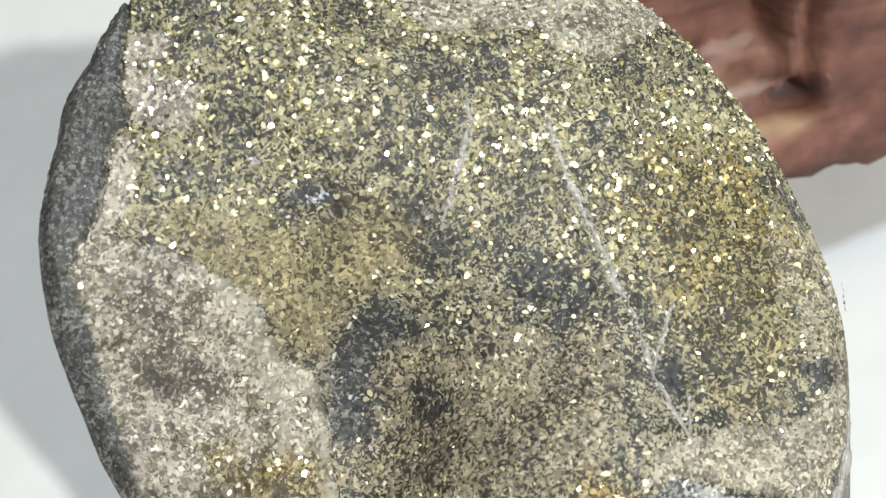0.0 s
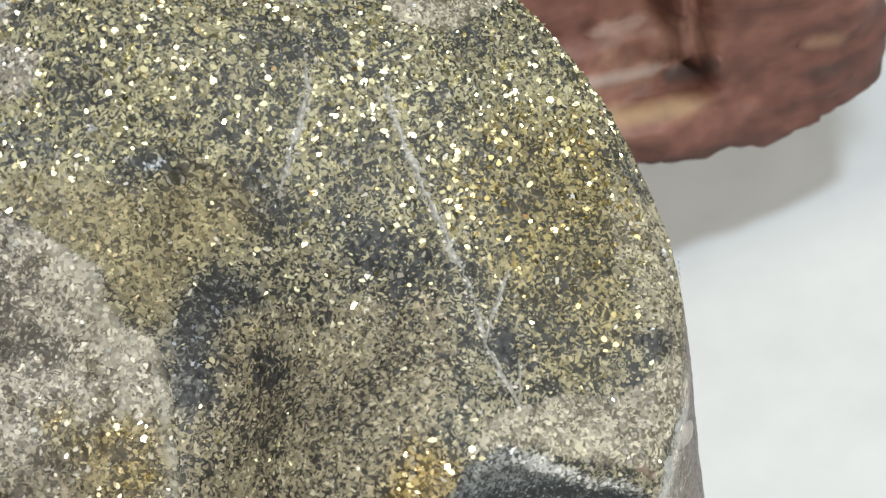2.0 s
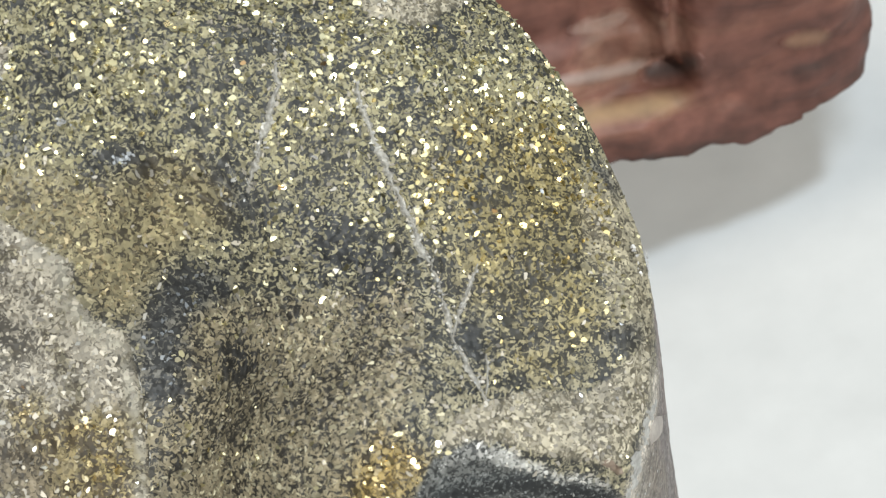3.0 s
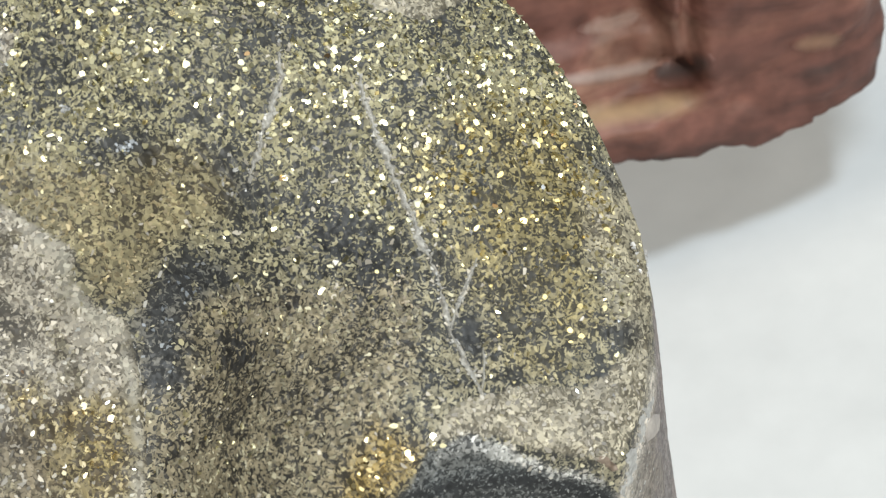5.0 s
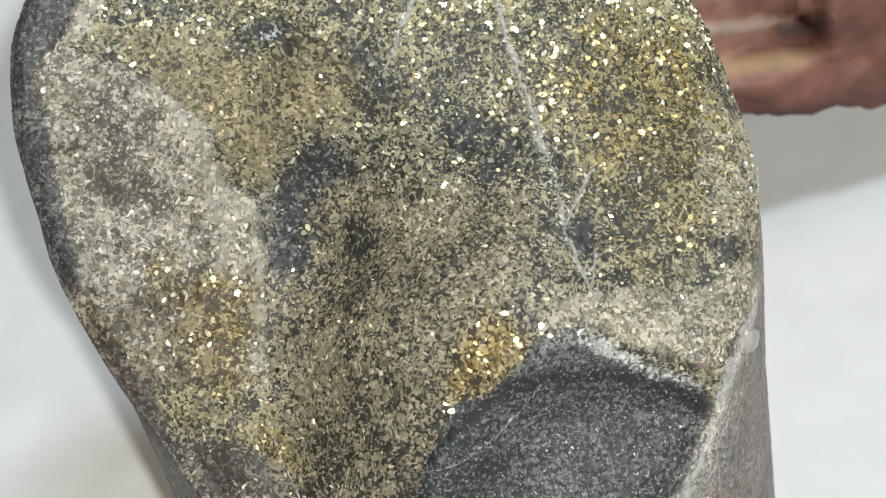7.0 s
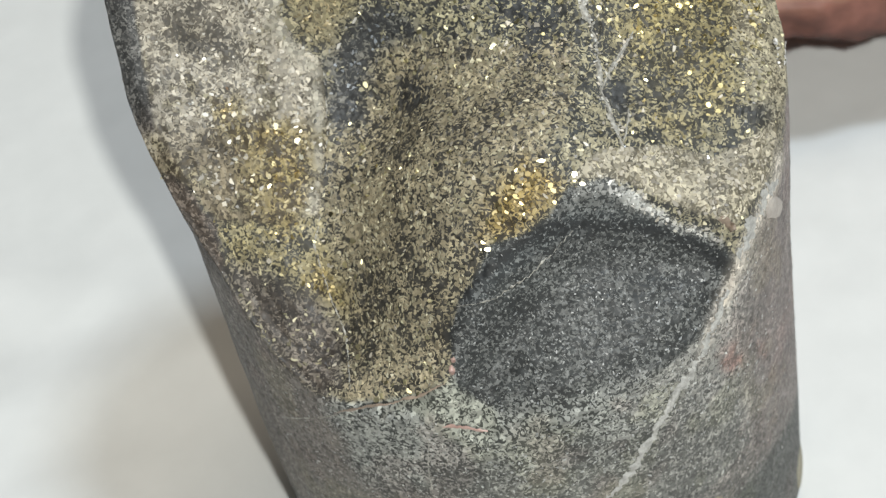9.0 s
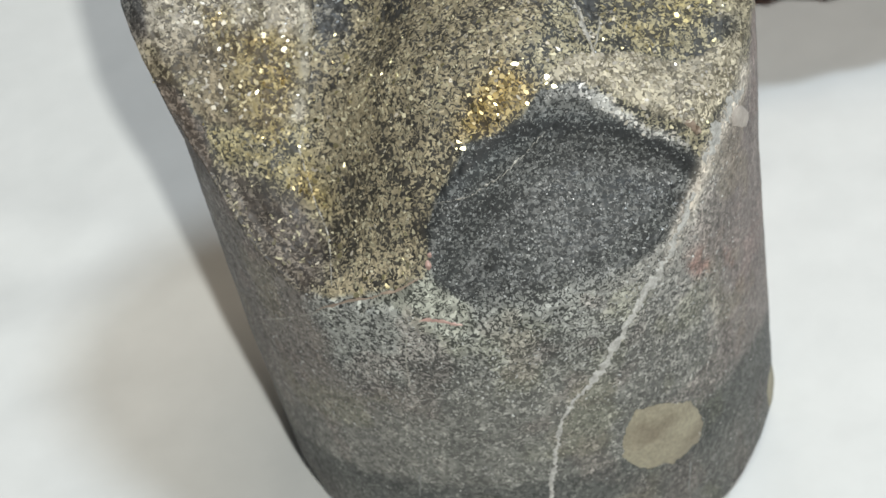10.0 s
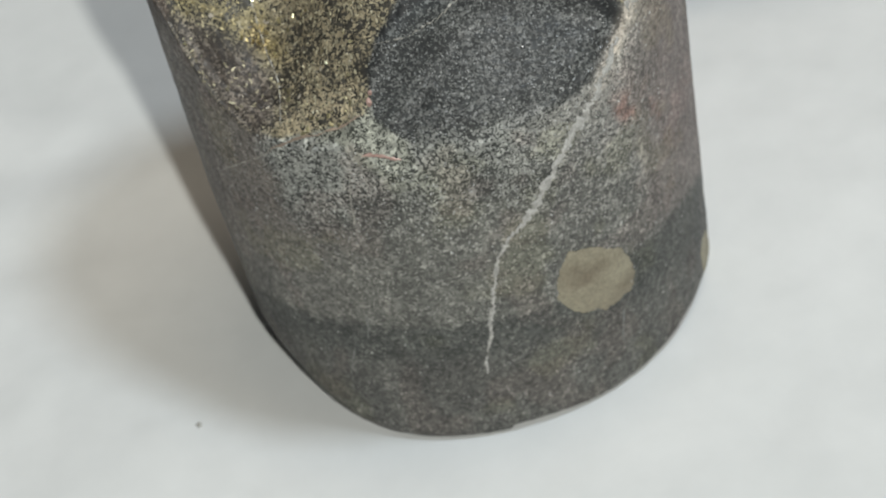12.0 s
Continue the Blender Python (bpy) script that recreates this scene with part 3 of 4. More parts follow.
    c = blend(c, (0.050, 0.038, 0.022), grimy * 0.9)
    k = blend(k, (0.160, 0.130, 0.084), grimy * 0.9)
    border = np.exp(-((z["border"] - 0.022) / 0.026) ** 2) * pale * step(-0.66, -0.56, a) * step(0.0, -0.1, a)
    c = blend(c, (0.190, 0.174, 0.138), border * 0.8)
    k = blend(k, (0.300, 0.282, 0.235), border)
    cover = cover + 0.25 * border
    rim_tan = z["rim_tan"] * inner * (1 - pale) * 0.75
    k = blend(k, (0.310, 0.278, 0.205), rim_tan)
    c = blend(c, (0.105, 0.090, 0.062), rim_tan)
    cover = cover + 0.14 * rim_tan
    dirt = pale * step(0.18, 0.34, fuzz(p * (1, 1.8, 1.8), 14, 75, 3)) * step(0.2, 0.0, a)
    c = blend(c, (0.050, 0.040, 0.026), dirt * 0.8)
    k = blend(k, (0.170, 0.150, 0.100), dirt * 0.8)
    cover = cover - 0.14 * dirt
    c = blend(c, (0.036, 0.029, 0.024), z["brown"] * inner)
    k = blend(k, (0.132, 0.113, 0.095), z["brown"] * inner)
    cover = cover - 0.13 * z["brown"] * inner
    c = blend(c, (0.026, 0.027, 0.028), z["dark"] * inner * (1 - pale))
    k = blend(k, (0.095, 0.096, 0.094), z["dark"] * inner * (1 - pale) * 0.85)
    c = blend(c, (0.042, 0.036, 0.028), z["dark"] * pale)
    k = blend(k, (0.150, 0.132, 0.100), z["dark"] * pale)
    cover = cover - 0.21 * z["dark"] * inner - 0.26 * z["dusky"] * inner
    c = blend(c, (0.026, 0.028, 0.031), z["dusky"] * inner * (1 - pale) * 0.8)
    k = blend(k, (0.220, 0.189, 0.106), z["tan"] * inner * (1 - pale) * 0.9)
    c = blend(c, (0.058, 0.046, 0.025), z["tan"] * inner * (1 - pale) * 0.85)
    k = blend(k, (0.320, 0.275, 0.190), z["fringe"] * inner * 0.7)
    cover = cover + 0.15 * z["tan"] * inner * (1 - pale) + 0.20 * z["fringe"] * inner
    west = step(-0.30, -0.45, a)[:, None]
    k = k + ((0.290, 0.208, 0.070) - west * (0.055, 0.022, -0.004) - k) * (z["gold"] * inner * 0.95)[:, None]
    cover = cover - 0.16 * z["gold"] * pale
    c = blend(c, (0.056, 0.039, 0.015), z["gold"] * inner * 0.9)
    # skin at the left and the chip at the front: dark with finer grey flakes
    c = blend(c, (0.040, 0.040, 0.040), z["skin"])
    k = blend(k, (0.132, 0.129, 0.124), z["skin"])
    rusty = z["skin"] * step(-0.35, -0.60, b)
    c = blend(c, (0.046, 0.034, 0.026), rusty * 0.9)
    k = blend(k, (0.135, 0.108, 0.088), rusty * 0.9)
    cover = cover * (1 - z["skin"]) + (0.36 + 0.2 * blot) * z["skin"]
    c = blend(c, (0.022, 0.024, 0.0245), z["chip"])
    k = blend(k, (0.101, 0.104, 0.102), z["chip"])
    cover = cover * (1 - z["chip"]) + (0.40 + 0.14 * blot + 0.10 * step(-1.15, -1.0, b)) * z["chip"]
    band = z["chip_band"] * z["chip"]
    c = blend(c, (0.021, 0.024, 0.026), band)
    k = blend(k, (0.124, 0.132, 0.134), band * 0.8)
    cover = cover - 0.08 * band
    # shade under the ledge, put into the colour as a near-black line
    crevice_shade = np.exp(-(beside(z["slant"] + 0.008 * np.c_[blot, big], CREVICE_SHADE) / 0.017) ** 2) * z["chip"]
    c = blend(c, (0.010, 0.011, 0.012), crevice_shade * 0.9)
    k = blend(k, (0.045, 0.048, 0.050), crevice_shade * 0.9)
    cover = cover - 0.30 * crevice_shade
    frost = z["frost"] * (0.22 + 0.78 * step(0.34, 0.52, a))
    c = blend(c, (0.20, 0.20, 0.195), frost * 0.6)
    k = blend(k, (0.58, 0.575, 0.55), frost)
    cover = cover + 0.32 * frost
    rim = np.exp(-(beside(z["slant"] + 0.012 * np.c_[blot, big], RIM_VEIN) / 0.025) ** 2) * step(0.45, 0.65, a)
    c = blend(c, (0.26, 0.235, 0.205), rim * 0.8)
    k = blend(k, (0.48, 0.435, 0.385), rim)
    cover = cover + 0.2 * rim
    return c, k, cover, np.clip(z["chip"] * (1 - 0.5 * z["frost"]) + 0.8 * z["skin"] + 0.7 * (1 - z["face"]) * east, 0, 1)


def core_body(parent):
    segs, rings, walls = 600, 190, 190
    ang = np.linspace(0, 2 * math.pi, segs, endpoint=False)
    rho = np.linspace(0, 1, rings + 1)[1:] ** 0.8
    ca, sa = np.cos(ang), np.sin(ang)
    # rim of the face: where the side meets it, a little chipped
    rim_r = np.ones(segs)
    for _ in range(3):
        rim_z = face_height(rim_r * ca, rim_r * sa)
        rim_r = girth(ang, rim_z)
    edge = np.c_[ca, sa, 0 * ca]
    rim_r = rim_r - 0.010 * np.abs(fuzz(edge, 5, 5, 4)) - 0.004
    x, y = np.outer(rho, rim_r * ca), np.outer(rho, rim_r * sa)
    z = face_height(x, y)
    flat = np.c_[x.ravel(), y.ravel(), z.ravel()]
    rough = 0.012 * fuzz(flat, 7, 61, 3) + 0.006 * fuzz(flat, 38, 62, 2) + 0.004 * fuzz(flat, 110, 63, 1)
    rough += 0.012 * step(-0.006, 0.006, inside(slant(flat), PALE_LEFT))
    gap = beside(slant(flat), CRACK)
    rough -= 0.035 * np.exp(-(gap / 0.007) ** 2)
    z = (z.ravel() + rough).reshape(z.shape)
    # rounded shoulder
    z -= 0.045 * step(0.93, 1.0, rho)[:, None] ** 2
    top = np.c_[x.ravel(), y.ravel(), z.ravel()]
    centre = np.array(((0.0, 0.0, float(face_height(0.0, 0.0))),))
    # side
    t = np.linspace(0, 1, walls + 1)[1:]
    foot = -BASE + 0.012 * np.abs(fuzz(edge, 6, 8, 3)) * (0.4 + 0.6 * (sa < 0))
    deg = np.degrees(ang)
    foot = foot + 0.030 * step(270.5, 272, deg) * step(296, 282, deg) + 0.05 * np.exp(-((deg - 325) / 2.5) ** 2) + 0.02 * np.exp(-((deg - 247) / 3.0) ** 2)
    zs = z[-1] + np.outer(t, foot - z[-1])
    g = girth(np.tile(ang, (walls, 1)), zs)
    shoulder = np.clip(1 - (z[-1] - zs) / 0.05, 0, 1)
    g = g * (1 - shoulder) + np.minimum(g, rim_r + 0.004) * shoulder
    sx, sy = g * ca, g * sa
    side = np.c_[sx.ravel(), sy.ravel(), zs.ravel()]
    push = 1 + 0.0035 * fuzz(side, 9, 81, 3) + 0.0012 * fuzz(side, 60, 82, 1)
    side[:, :2] *= push[:, None]
    under = np.c_[side[-segs:, :2] * 0.94, np.full(segs, -BASE)]
    bottom = np.array(((0.0, 0.0, -BASE + 0.01),))
    v = np.r_[centre, top, side, under, bottom]
    k = 1 + np.arange((rings + walls + 1) * segs).reshape(-1, segs)
    nxt = np.roll(k, -1, 1)
    quads = np.stack([k[:-1], k[1:], nxt[1:], nxt[:-1]], -1).reshape(-1, 4)
    faces = quads.tolist() + [(0, a, b) for a, b in zip(k[0], nxt[0])] + [(len(v) - 1, b, a) for a, b in zip(k[-1], nxt[-1])]
    ob = part("body", metres(v), faces, ROCK, parent, "dark grey rock with a smooth drilled side and broken top")
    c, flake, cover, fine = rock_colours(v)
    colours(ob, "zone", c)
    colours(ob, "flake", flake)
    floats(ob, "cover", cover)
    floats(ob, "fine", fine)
    return ob


def face_points(spacing, seed):
    """Scattered points on the broken face with their normals, in core units."""
    rng = np.random.default_rng(seed)
    g = np.arange(-1.05, 1.05, spacing)
    x, y = [a.ravel() for a in np.meshgrid(g, g)]
    x, y = x + rng.uniform(-0.5, 0.5, len(x)) * spacing, y + rng.uniform(-0.5, 0.5, len(x)) * spacing
    ang = np.arctan2(y, x)
    z = face_height(x, y)
    keep = np.hypot(x, y) < girth(ang, z) - 0.006
    x, y, z = x[keep], y[keep], z[keep]
    p = np.c_[x, y, z]
    p[:, 2] += 0.012 * fuzz(p, 7, 61, 3) + 0.006 * fuzz(p, 38, 62, 2) - 0.045 * step(0.93, 1.0, np.hypot(x, y)) ** 2
    p[:, 2] += 0.012 * step(-0.006, 0.006, inside(slant(p), PALE_LEFT)) - 0.035 * np.exp(-(beside(slant(p), CRACK) / 0.007) ** 2)
    d = 0.006
    gx, gy = (face_height(x + d, y) - face_height(x - d, y)) / (2 * d), (face_height(x, y + d) - face_height(x, y - d)) / (2 * d)
    n = np.c_[-gx, -gy, np.ones(len(x))]
    steep = np.linalg.norm(n, axis=1)
    return p, n / steep[:, None], steep, rng


def grains(name, p, n, size, tilt, tint, mat, parent, label, rng, proud=0.22, stretch=1.45, uneven=0.4):
    """Many small faceted crystals, each an uneven six-sided table with sloping flanks, in one mesh."""
    m = len(p)
    axis = n + rng.normal(0, tilt, (m, 3))
    axis /= np.linalg.norm(axis, axis=1)[:, None]
    u = np.cross(axis, rng.normal(0, 1, (m, 3)))
    u /= np.linalg.norm(u, axis=1)[:, None]
    w = np.cross(axis, u)
    k = 7
    a = (np.arange(k) / k * 2 * math.pi)[None] + rng.uniform(-0.9, 0.9, (m, k)) * uneven
    rad = size[:, None] * rng.uniform(0.95 - uneven, 0.95 + uneven, (m, k))
    long = rng.uniform(0.72, stretch, (m, 1))
    du, dw = np.cos(a) * rad * long, np.sin(a) * rad / long
    ring = u[:, None] * du[..., None] + w[:, None] * dw[..., None]
    lift = (proud * size)[:, None, None] * axis[:, None]
    topv = p[:, None] + ring + lift
    low = p[:, None] + ring * 1.05 - 2.2 * lift
    v = np.concatenate([topv, low], 1).reshape(-1, 3)
    base = np.arange(m)[:, None] * 2 * k
    tops = base + np.arange(k)[None]
    i = np.arange(k)
    j = (i + 1) % k
    flanks = np.stack([base + i, base + k + i, base + k + j, base + j], -1).reshape(-1, 4)
    me = bpy.data.meshes.new(name)
    me.vertices.add(len(v))
    me.vertices.foreach_set("co", metres(v).astype(np.float32).ravel())
    me.loops.add(m * k + len(flanks) * 4)
    me.loops.foreach_set("vertex_index", np.r_[tops.ravel(), flanks.ravel()].astype(np.int32))
    me.polygons.add(m + len(flanks))
    starts = np.r_[np.arange(m) * k, m * k + np.arange(len(flanks)) * 4]
    me.polygons.foreach_set("loop_start", starts.astype(np.int32))
    me.polygons.foreach_set("use_smooth", [False] * len(me.polygons))
    me.materials.append(mat)
    me.update(calc_edges=True)
    ob = tagged(new(name, me), label, kind="stuff")
    ob.parent = parent
    colours(ob, "tint", np.repeat(tint, 2 * k, 0))
    return ob


def scatter_grains(parent):
    p, n, steep, rng = face_points(0.0085, 5)
    z = zones(p)
    m = len(p)
    a, b = z["slant"].T
    clump = fuzz(p, 14, 91, 3)
    patch = fuzz(p, 5, 92, 2)
    inner = z["face"] * (1 - z["chip"]) * (1 - z["skin"])
    near_vein = np.minimum.reduce([beside(z["slant"], line) for line in FACE_VEINS])
    inner = inner * step(0.006, 0.016, near_vein) * step(0.008, 0.022, beside(z["slant"], CRACK))
    brass = step(-0.75, 0.15, b + 0.45 * a)
    # dull grains standing out of the crust
    cover = 0.17 + 0.36 * clump + 0.24 * patch + 0.09 * brass
    cover = cover * (1 - 0.75 * z["dark"]) * (1 - 0.5 * z["dusky"]) * (1 - 0.7 * z["brown"]) + 0.15 * z["gold"] + 0.1 * z["fringe"]
    cover = cover * (1 - 0.96 * z["pale"] * (1 - z["gold"]))
    pick = rng.uniform(0, 1, m)
    chosen = pick < np.clip(cover * inner * steep / 1.35, 0, 0.9)
    q = p[chosen]
    zc = {key: v[chosen] for key, v in z.items()}
    tint = blend(np.tile((0.37, 0.335, 0.230), (len(q), 1)), (0.37, 0.342, 0.208), brass[chosen])
    tint = blend(tint, (0.36, 0.290, 0.125), zc["amber"] * 0.85)
    tint = blend(tint, (0.38, 0.285, 0.125), np.clip(zc["gold"], 0, 1) * 0.8)
    tint = blend(tint, (0.31, 0.245, 0.135), zc["tan"] * 0.85)
    tint = tint * rng.uniform(0.45, 1.15, len(q))[:, None]
    grains("pyrite_crust", q, n[chosen], rng.uniform(0.0030, 0.0085, len(q)), np.full((len(q), 1), 0.30), tint, PYRITE, parent, "dull brassy pyrite grains crusting the broken face", rng, 0.14, 1.9)
    # polished crystal faces that glint
    rich = 0.012 + 0.25 * step(-0.50, 0.20, b + 0.45 * a) * step(-0.35, 0.45, patch + 0.4 * clump + 0.15) + 0.15 * z["gold"] + 0.03 * z["fringe"]
    rich = rich * (1 - 0.75 * z["dark"]) * (1 - 0.6 * z["dusky"]) * (1 - 0.80 * z["pale"] * (1 - z["gold"])) * (1 - 0.8 * z["brown"]) * (1 - 0.65 * z["tan"])
    pick = rng.uniform(0, 1, m)
    chosen = pick < rich * inner * steep / 1.35
    q = p[chosen]
    zc = {key: v[chosen] for key, v in z.items()}
    tint = np.tile((0.86, 0.79, 0.50), (len(q), 1))
    tint = blend(tint, (0.85, 0.64, 0.30), np.clip(zc["gold"], 0, 1) * 0.8)
    tint = blend(tint, (0.90, 0.70, 0.28), zc["amber"] * 0.8)
    tint = blend(tint, (0.86, 0.85, 0.80), zc["pale"] * (1 - zc["gold"]))
    odd = rng.uniform(0, 1, len(q))
    tint = blend(tint, (0.88, 0.50, 0.24), (odd < 0.014) * 0.7)
    tint = tint * rng.uniform(0.45, 1.0, len(q))[:, None]
    grains("pyrite_glitter", q, n[chosen], 0.0036 + 0.0074 * rng.uniform(0, 1, len(q)) ** 1.3, np.full((len(q), 1), 0.33), tint, CRYSTAL, parent, "bright glinting pyrite crystal faces on the broken face", rng, 0.20, 1.35, 0.18)
    # quartz
    pale = (0.19 + 0.24 * patch + 0.22 * clump) * z["pale"] * (1 - 0.8 * z["gold"]) * (1 - 0.8 * z["dark"]) + 0.02 + 0.06 * z["dark"] * (1 - z["pale"])
    pale = pale * (1 - 0.65 * step(-0.45, -0.65, b) * step(0.1, 0.0, a))
    pale = (pale + 0.30 * np.exp(-(near_vein / 0.014) ** 2)) * z["face"] * (1 - z["chip"]) * (1 - z["skin"]) + 0.55 * z["frost"] * step(0.30, 0.48, a)
    chosen = rng.uniform(0, 1, m) < pale * steep / 1.35
    q = p[chosen]
    tint = np.tile((0.395, 0.356, 0.290), (len(q), 1)) * rng.uniform(0.35, 1.2, (len(q), 1))
    blue = z["dark"][chosen] * (1 - z["pale"][chosen])
    tint = blend(tint, (0.155, 0.168, 0.180), blue)
    tint = blend(tint, (0.58, 0.57, 0.55), 0.8 * z["frost"][chosen])
    grains("quartz_crust", q, n[chosen], rng.uniform(0.003, 0.009, len(q)), np.full((len(q), 1), 0.24), tint, QUARTZ_GRAIN, parent, "pale grey-white glassy quartz grains on the broken face", rng, 0.16, 1.7)


def scatter_flecks(parent):
    """Pale slivers of feldspar, flush in the drilled side and in the dark chip."""
    rng = np.random.default_rng(77)
    m = 20000
    a, z = rng.uniform(-2.75, -0.30, m), rng.uniform(-2.6, -0.75, m)
    x, y = np.cos(a), np.sin(a)
    g = girth(a, z) + 0.0015
    side = np.c_[g * x, g * y, z]
    side = side[z < face_height(g * x, g * y) - 0.05]
    n_side = np.c_[side[:, :2], np.zeros(len(side))]
    n_side /= np.linalg.norm(n_side, axis=1)[:, None]
    zn = zones(side)
    b = zn["slant"][:, 1]
    keep = 0.5 * step(-2.05, -1.62, b) * step(0.90, 0.40, np.abs(side[:, 0])) * (1 - 0.8 * zn["band"]) * (1 - 0.4 * zn["chip"]) * (0.8 + 0.6 * fuzz(side, 9, 97, 2)) + 0.02
    keep = rng.uniform(0, 1, len(side)) < keep * (1 - 0.8 * zn["brown"]) * (1 - 0.8 * zn["bronze"])
    top, n_top, steep, _ = face_points(0.0085, 9)
    zt = zones(top)
    want = rng.uniform(0, 1, len(top)) < (0.34 * zt["chip"] * (1 - 0.6 * zt["chip_band"]) + 0.2 * zt["frost"] + 0.08 * zt["skin"]) * steep / 1.5
    p, n = np.r_[side[keep], top[want]], np.r_[n_side[keep], n_top[want]]
    light = np.r_[rng.uniform(0.6, 1.3, keep.sum()), rng.uniform(0.5, 1.2, want.sum()) * (0.7 + 0.7 * zt["frost"][want])]
    tint = blend(np.array((0.30, 0.30, 0.285)) * light[:, None], (0.16, 0.165, 0.165), np.r_[np.zeros(keep.sum()), rng.uniform(0, 1, want.sum()) * (1 - zt["frost"][want])])
    grains("feldspar_dusting", p, n, rng.uniform(0.0018, 0.0046, len(p)), np.full((len(p), 1), 0.12), tint, QUARTZ_GRAIN, parent, "pale feldspar slivers flush in the dark rock", rng, 0.08, 1.9)


def crystal_mesh(name, seed, mat):
    """One crystal: an uneven seven-sided table with a bevelled edge, of unit size."""
    rng = np.random.default_rng(seed)
    k = 7
    a = np.arange(k) / k * 2 * math.pi + rng.uniform(-0.25, 0.25, k)
    r = rng.uniform(0.8, 1.1, k)
    rings = [np.c_[r * w * np.cos(a), r * w * np.sin(a) * 0.85, np.full(k, h)] for w, h in ((0.80, 0.34), (1.0, 0.18), (1.1, -0.5))]
    f = [tuple(range(k))]
    for ring in (0, 1):
        f += [(ring * k + i, (ring + 1) * k + i, (ring + 1) * k + (i + 1) % k, ring * k + (i + 1) % k) for i in range(k)]
    me = bpy.data.meshes.new(name)
    me.from_pydata(np.concatenate(rings).tolist(), [], f)
    me.polygons.foreach_set("use_smooth", [False] * len(me.polygons))
    me.materials.append(mat)
    return me


def single_crystals(name, weight, count, sizes, mat, parent, seed):
    """The largest crystals, each by itself, on the broken face."""
    p, n, steep, rng = face_points(0.02, seed)
    z = zones(p)
    inner = z["face"] * (1 - z["chip"]) * (1 - z["skin"]) * (1 - 0.9 * z["dark"])
    inner = inner * step(0.012, 0.022, np.minimum.reduce([beside(z["slant"], line) for line in FACE_VEINS]))
    w = np.clip(weight(z), 0, 1) * inner * step(0.012, 0.03, beside(z["slant"], CRACK))
    picked = rng.choice(len(p), count, replace=False, p=w / w.sum())
    meshes = [crystal_mesh(name, seed + i, mat) for i in range(5)]
    for at in picked:
        up = Vector(n[at] + rng.normal(0, 0.17, 3)).normalized()
        turn = up.to_track_quat("Z", "Y").to_matrix().to_4x4()
        ob = new(name, meshes[int(rng.integers(5))])
        ob.parent = parent
        spin = rng.uniform(0, 6.28)
        ob.matrix_world = Matrix.Translation(metres(p[at])) @ turn @ Matrix.Rotation(spin, 4, "Z") @ Matrix.Scale(rng.uniform(*sizes) * R, 4)


def on_rock(s, raise_by=0.0):
    """Points on the rock at places (across, up the slope), face or side, with the way out of the rock."""
    out, ways = [], []
    for a, b in np.asarray(s, float):
        ys = np.linspace(-1.05, 1.05, 1200)
        zz = face_height(np.full_like(ys, a), ys)
        zz = np.minimum(zz, 9)
        hit = np.where((0.68 * ys + 0.73 * zz)[1:] >= b)[0]
        y = ys[hit[0]] if len(hit) else -2
        yside = -math.sqrt(max(1 - a * a, 0.0))
        if y > yside + 0.02:
            d = 0.01
            fx = (face_height(np.array(a + d), np.array(y)) - face_height(np.array(a - d), np.array(y))) / (2 * d)
            fy = (face_height(np.array(a), np.array(y + d)) - face_height(np.array(a), np.array(y - d))) / (2 * d)
            z = float(face_height(np.array(a), np.array(y)))
            way = np.array((-fx, -fy, 1.0))
            flat = np.array((a, y, z))[None]
            z += float(0.012 * fuzz(flat, 7, 61, 3)[0] + 0.006 * fuzz(flat, 38, 62, 2)[0])
        else:
            for _ in range(3):
                z = (b - 0.68 * yside) / 0.73
                g = float(girth(np.array(math.atan2(yside, a)), np.array(z)))
                yside = -math.sqrt(max(g * g - a * a, 0.0))
            y, z, way = yside, (b - 0.68 * yside) / 0.73, np.array((a, yside, 0.0))
        way = way / np.linalg.norm(way)
        out.append(np.array((a, y, z)) + raise_by * way)
        ways.append(way)
    return np.array(out), np.array(ways)


def vein(line, width, parent, seed, label="pale quartz vein", mat=None, height=0.0065, ragged=0.85):
    """A thin uneven vein that follows the rock surface."""
    rng = np.random.default_rng(seed)
    q = np.asarray(line, float)
    d = np.r_[0, np.cumsum(np.hypot(*np.diff(q, axis=0).T))]
    n = max(8, int(d[-1] / 0.008))
    t = np.linspace(0, d[-1], n)
    c = np.c_[np.interp(t, d, q[:, 0]), np.interp(t, d, q[:, 1])]
    way = np.gradient(c, axis=0)
    way /= np.linalg.norm(way, axis=1)[:, None]
    across = np.c_[-way[:, 1], way[:, 0]]
    c = c + across * (rng.normal(0, 0.28 * width, (n, 1)) + width * 0.5 * np.sin(t * 60 + seed)[:, None] * 0.6)
    swell = np.convolve(rng.uniform(0, 1, n + 2), (0.3, 0.4, 0.3), 'valid')
    half = width * (1 - ragged + 2 * ragged * swell) * np.minimum(1, 0.35 + 4 * np.minimum(t, d[-1] - t) / d[-1])
    rows = []
    for k in (-1.0, -0.55, 0.0, 0.55, 1.0):
        pts, ways = on_rock(c + across * (half * k)[:, None])
        rows.append(pts + ways * (height * (1 - k * k) - 0.0015 + 0.002 * rng.uniform(-1, 1, n))[:, None])
    v = np.stack(rows, 1).reshape(-1, 3)
    i = np.arange(n * 5).reshape(n, 5)
    f = np.stack([i[:-1, :-1], i[:-1, 1:], i[1:, 1:], i[1:, :-1]], -1).reshape(-1, 4)
    return part("quartz_vein", metres(v), f, mat or VEIN, parent, label)


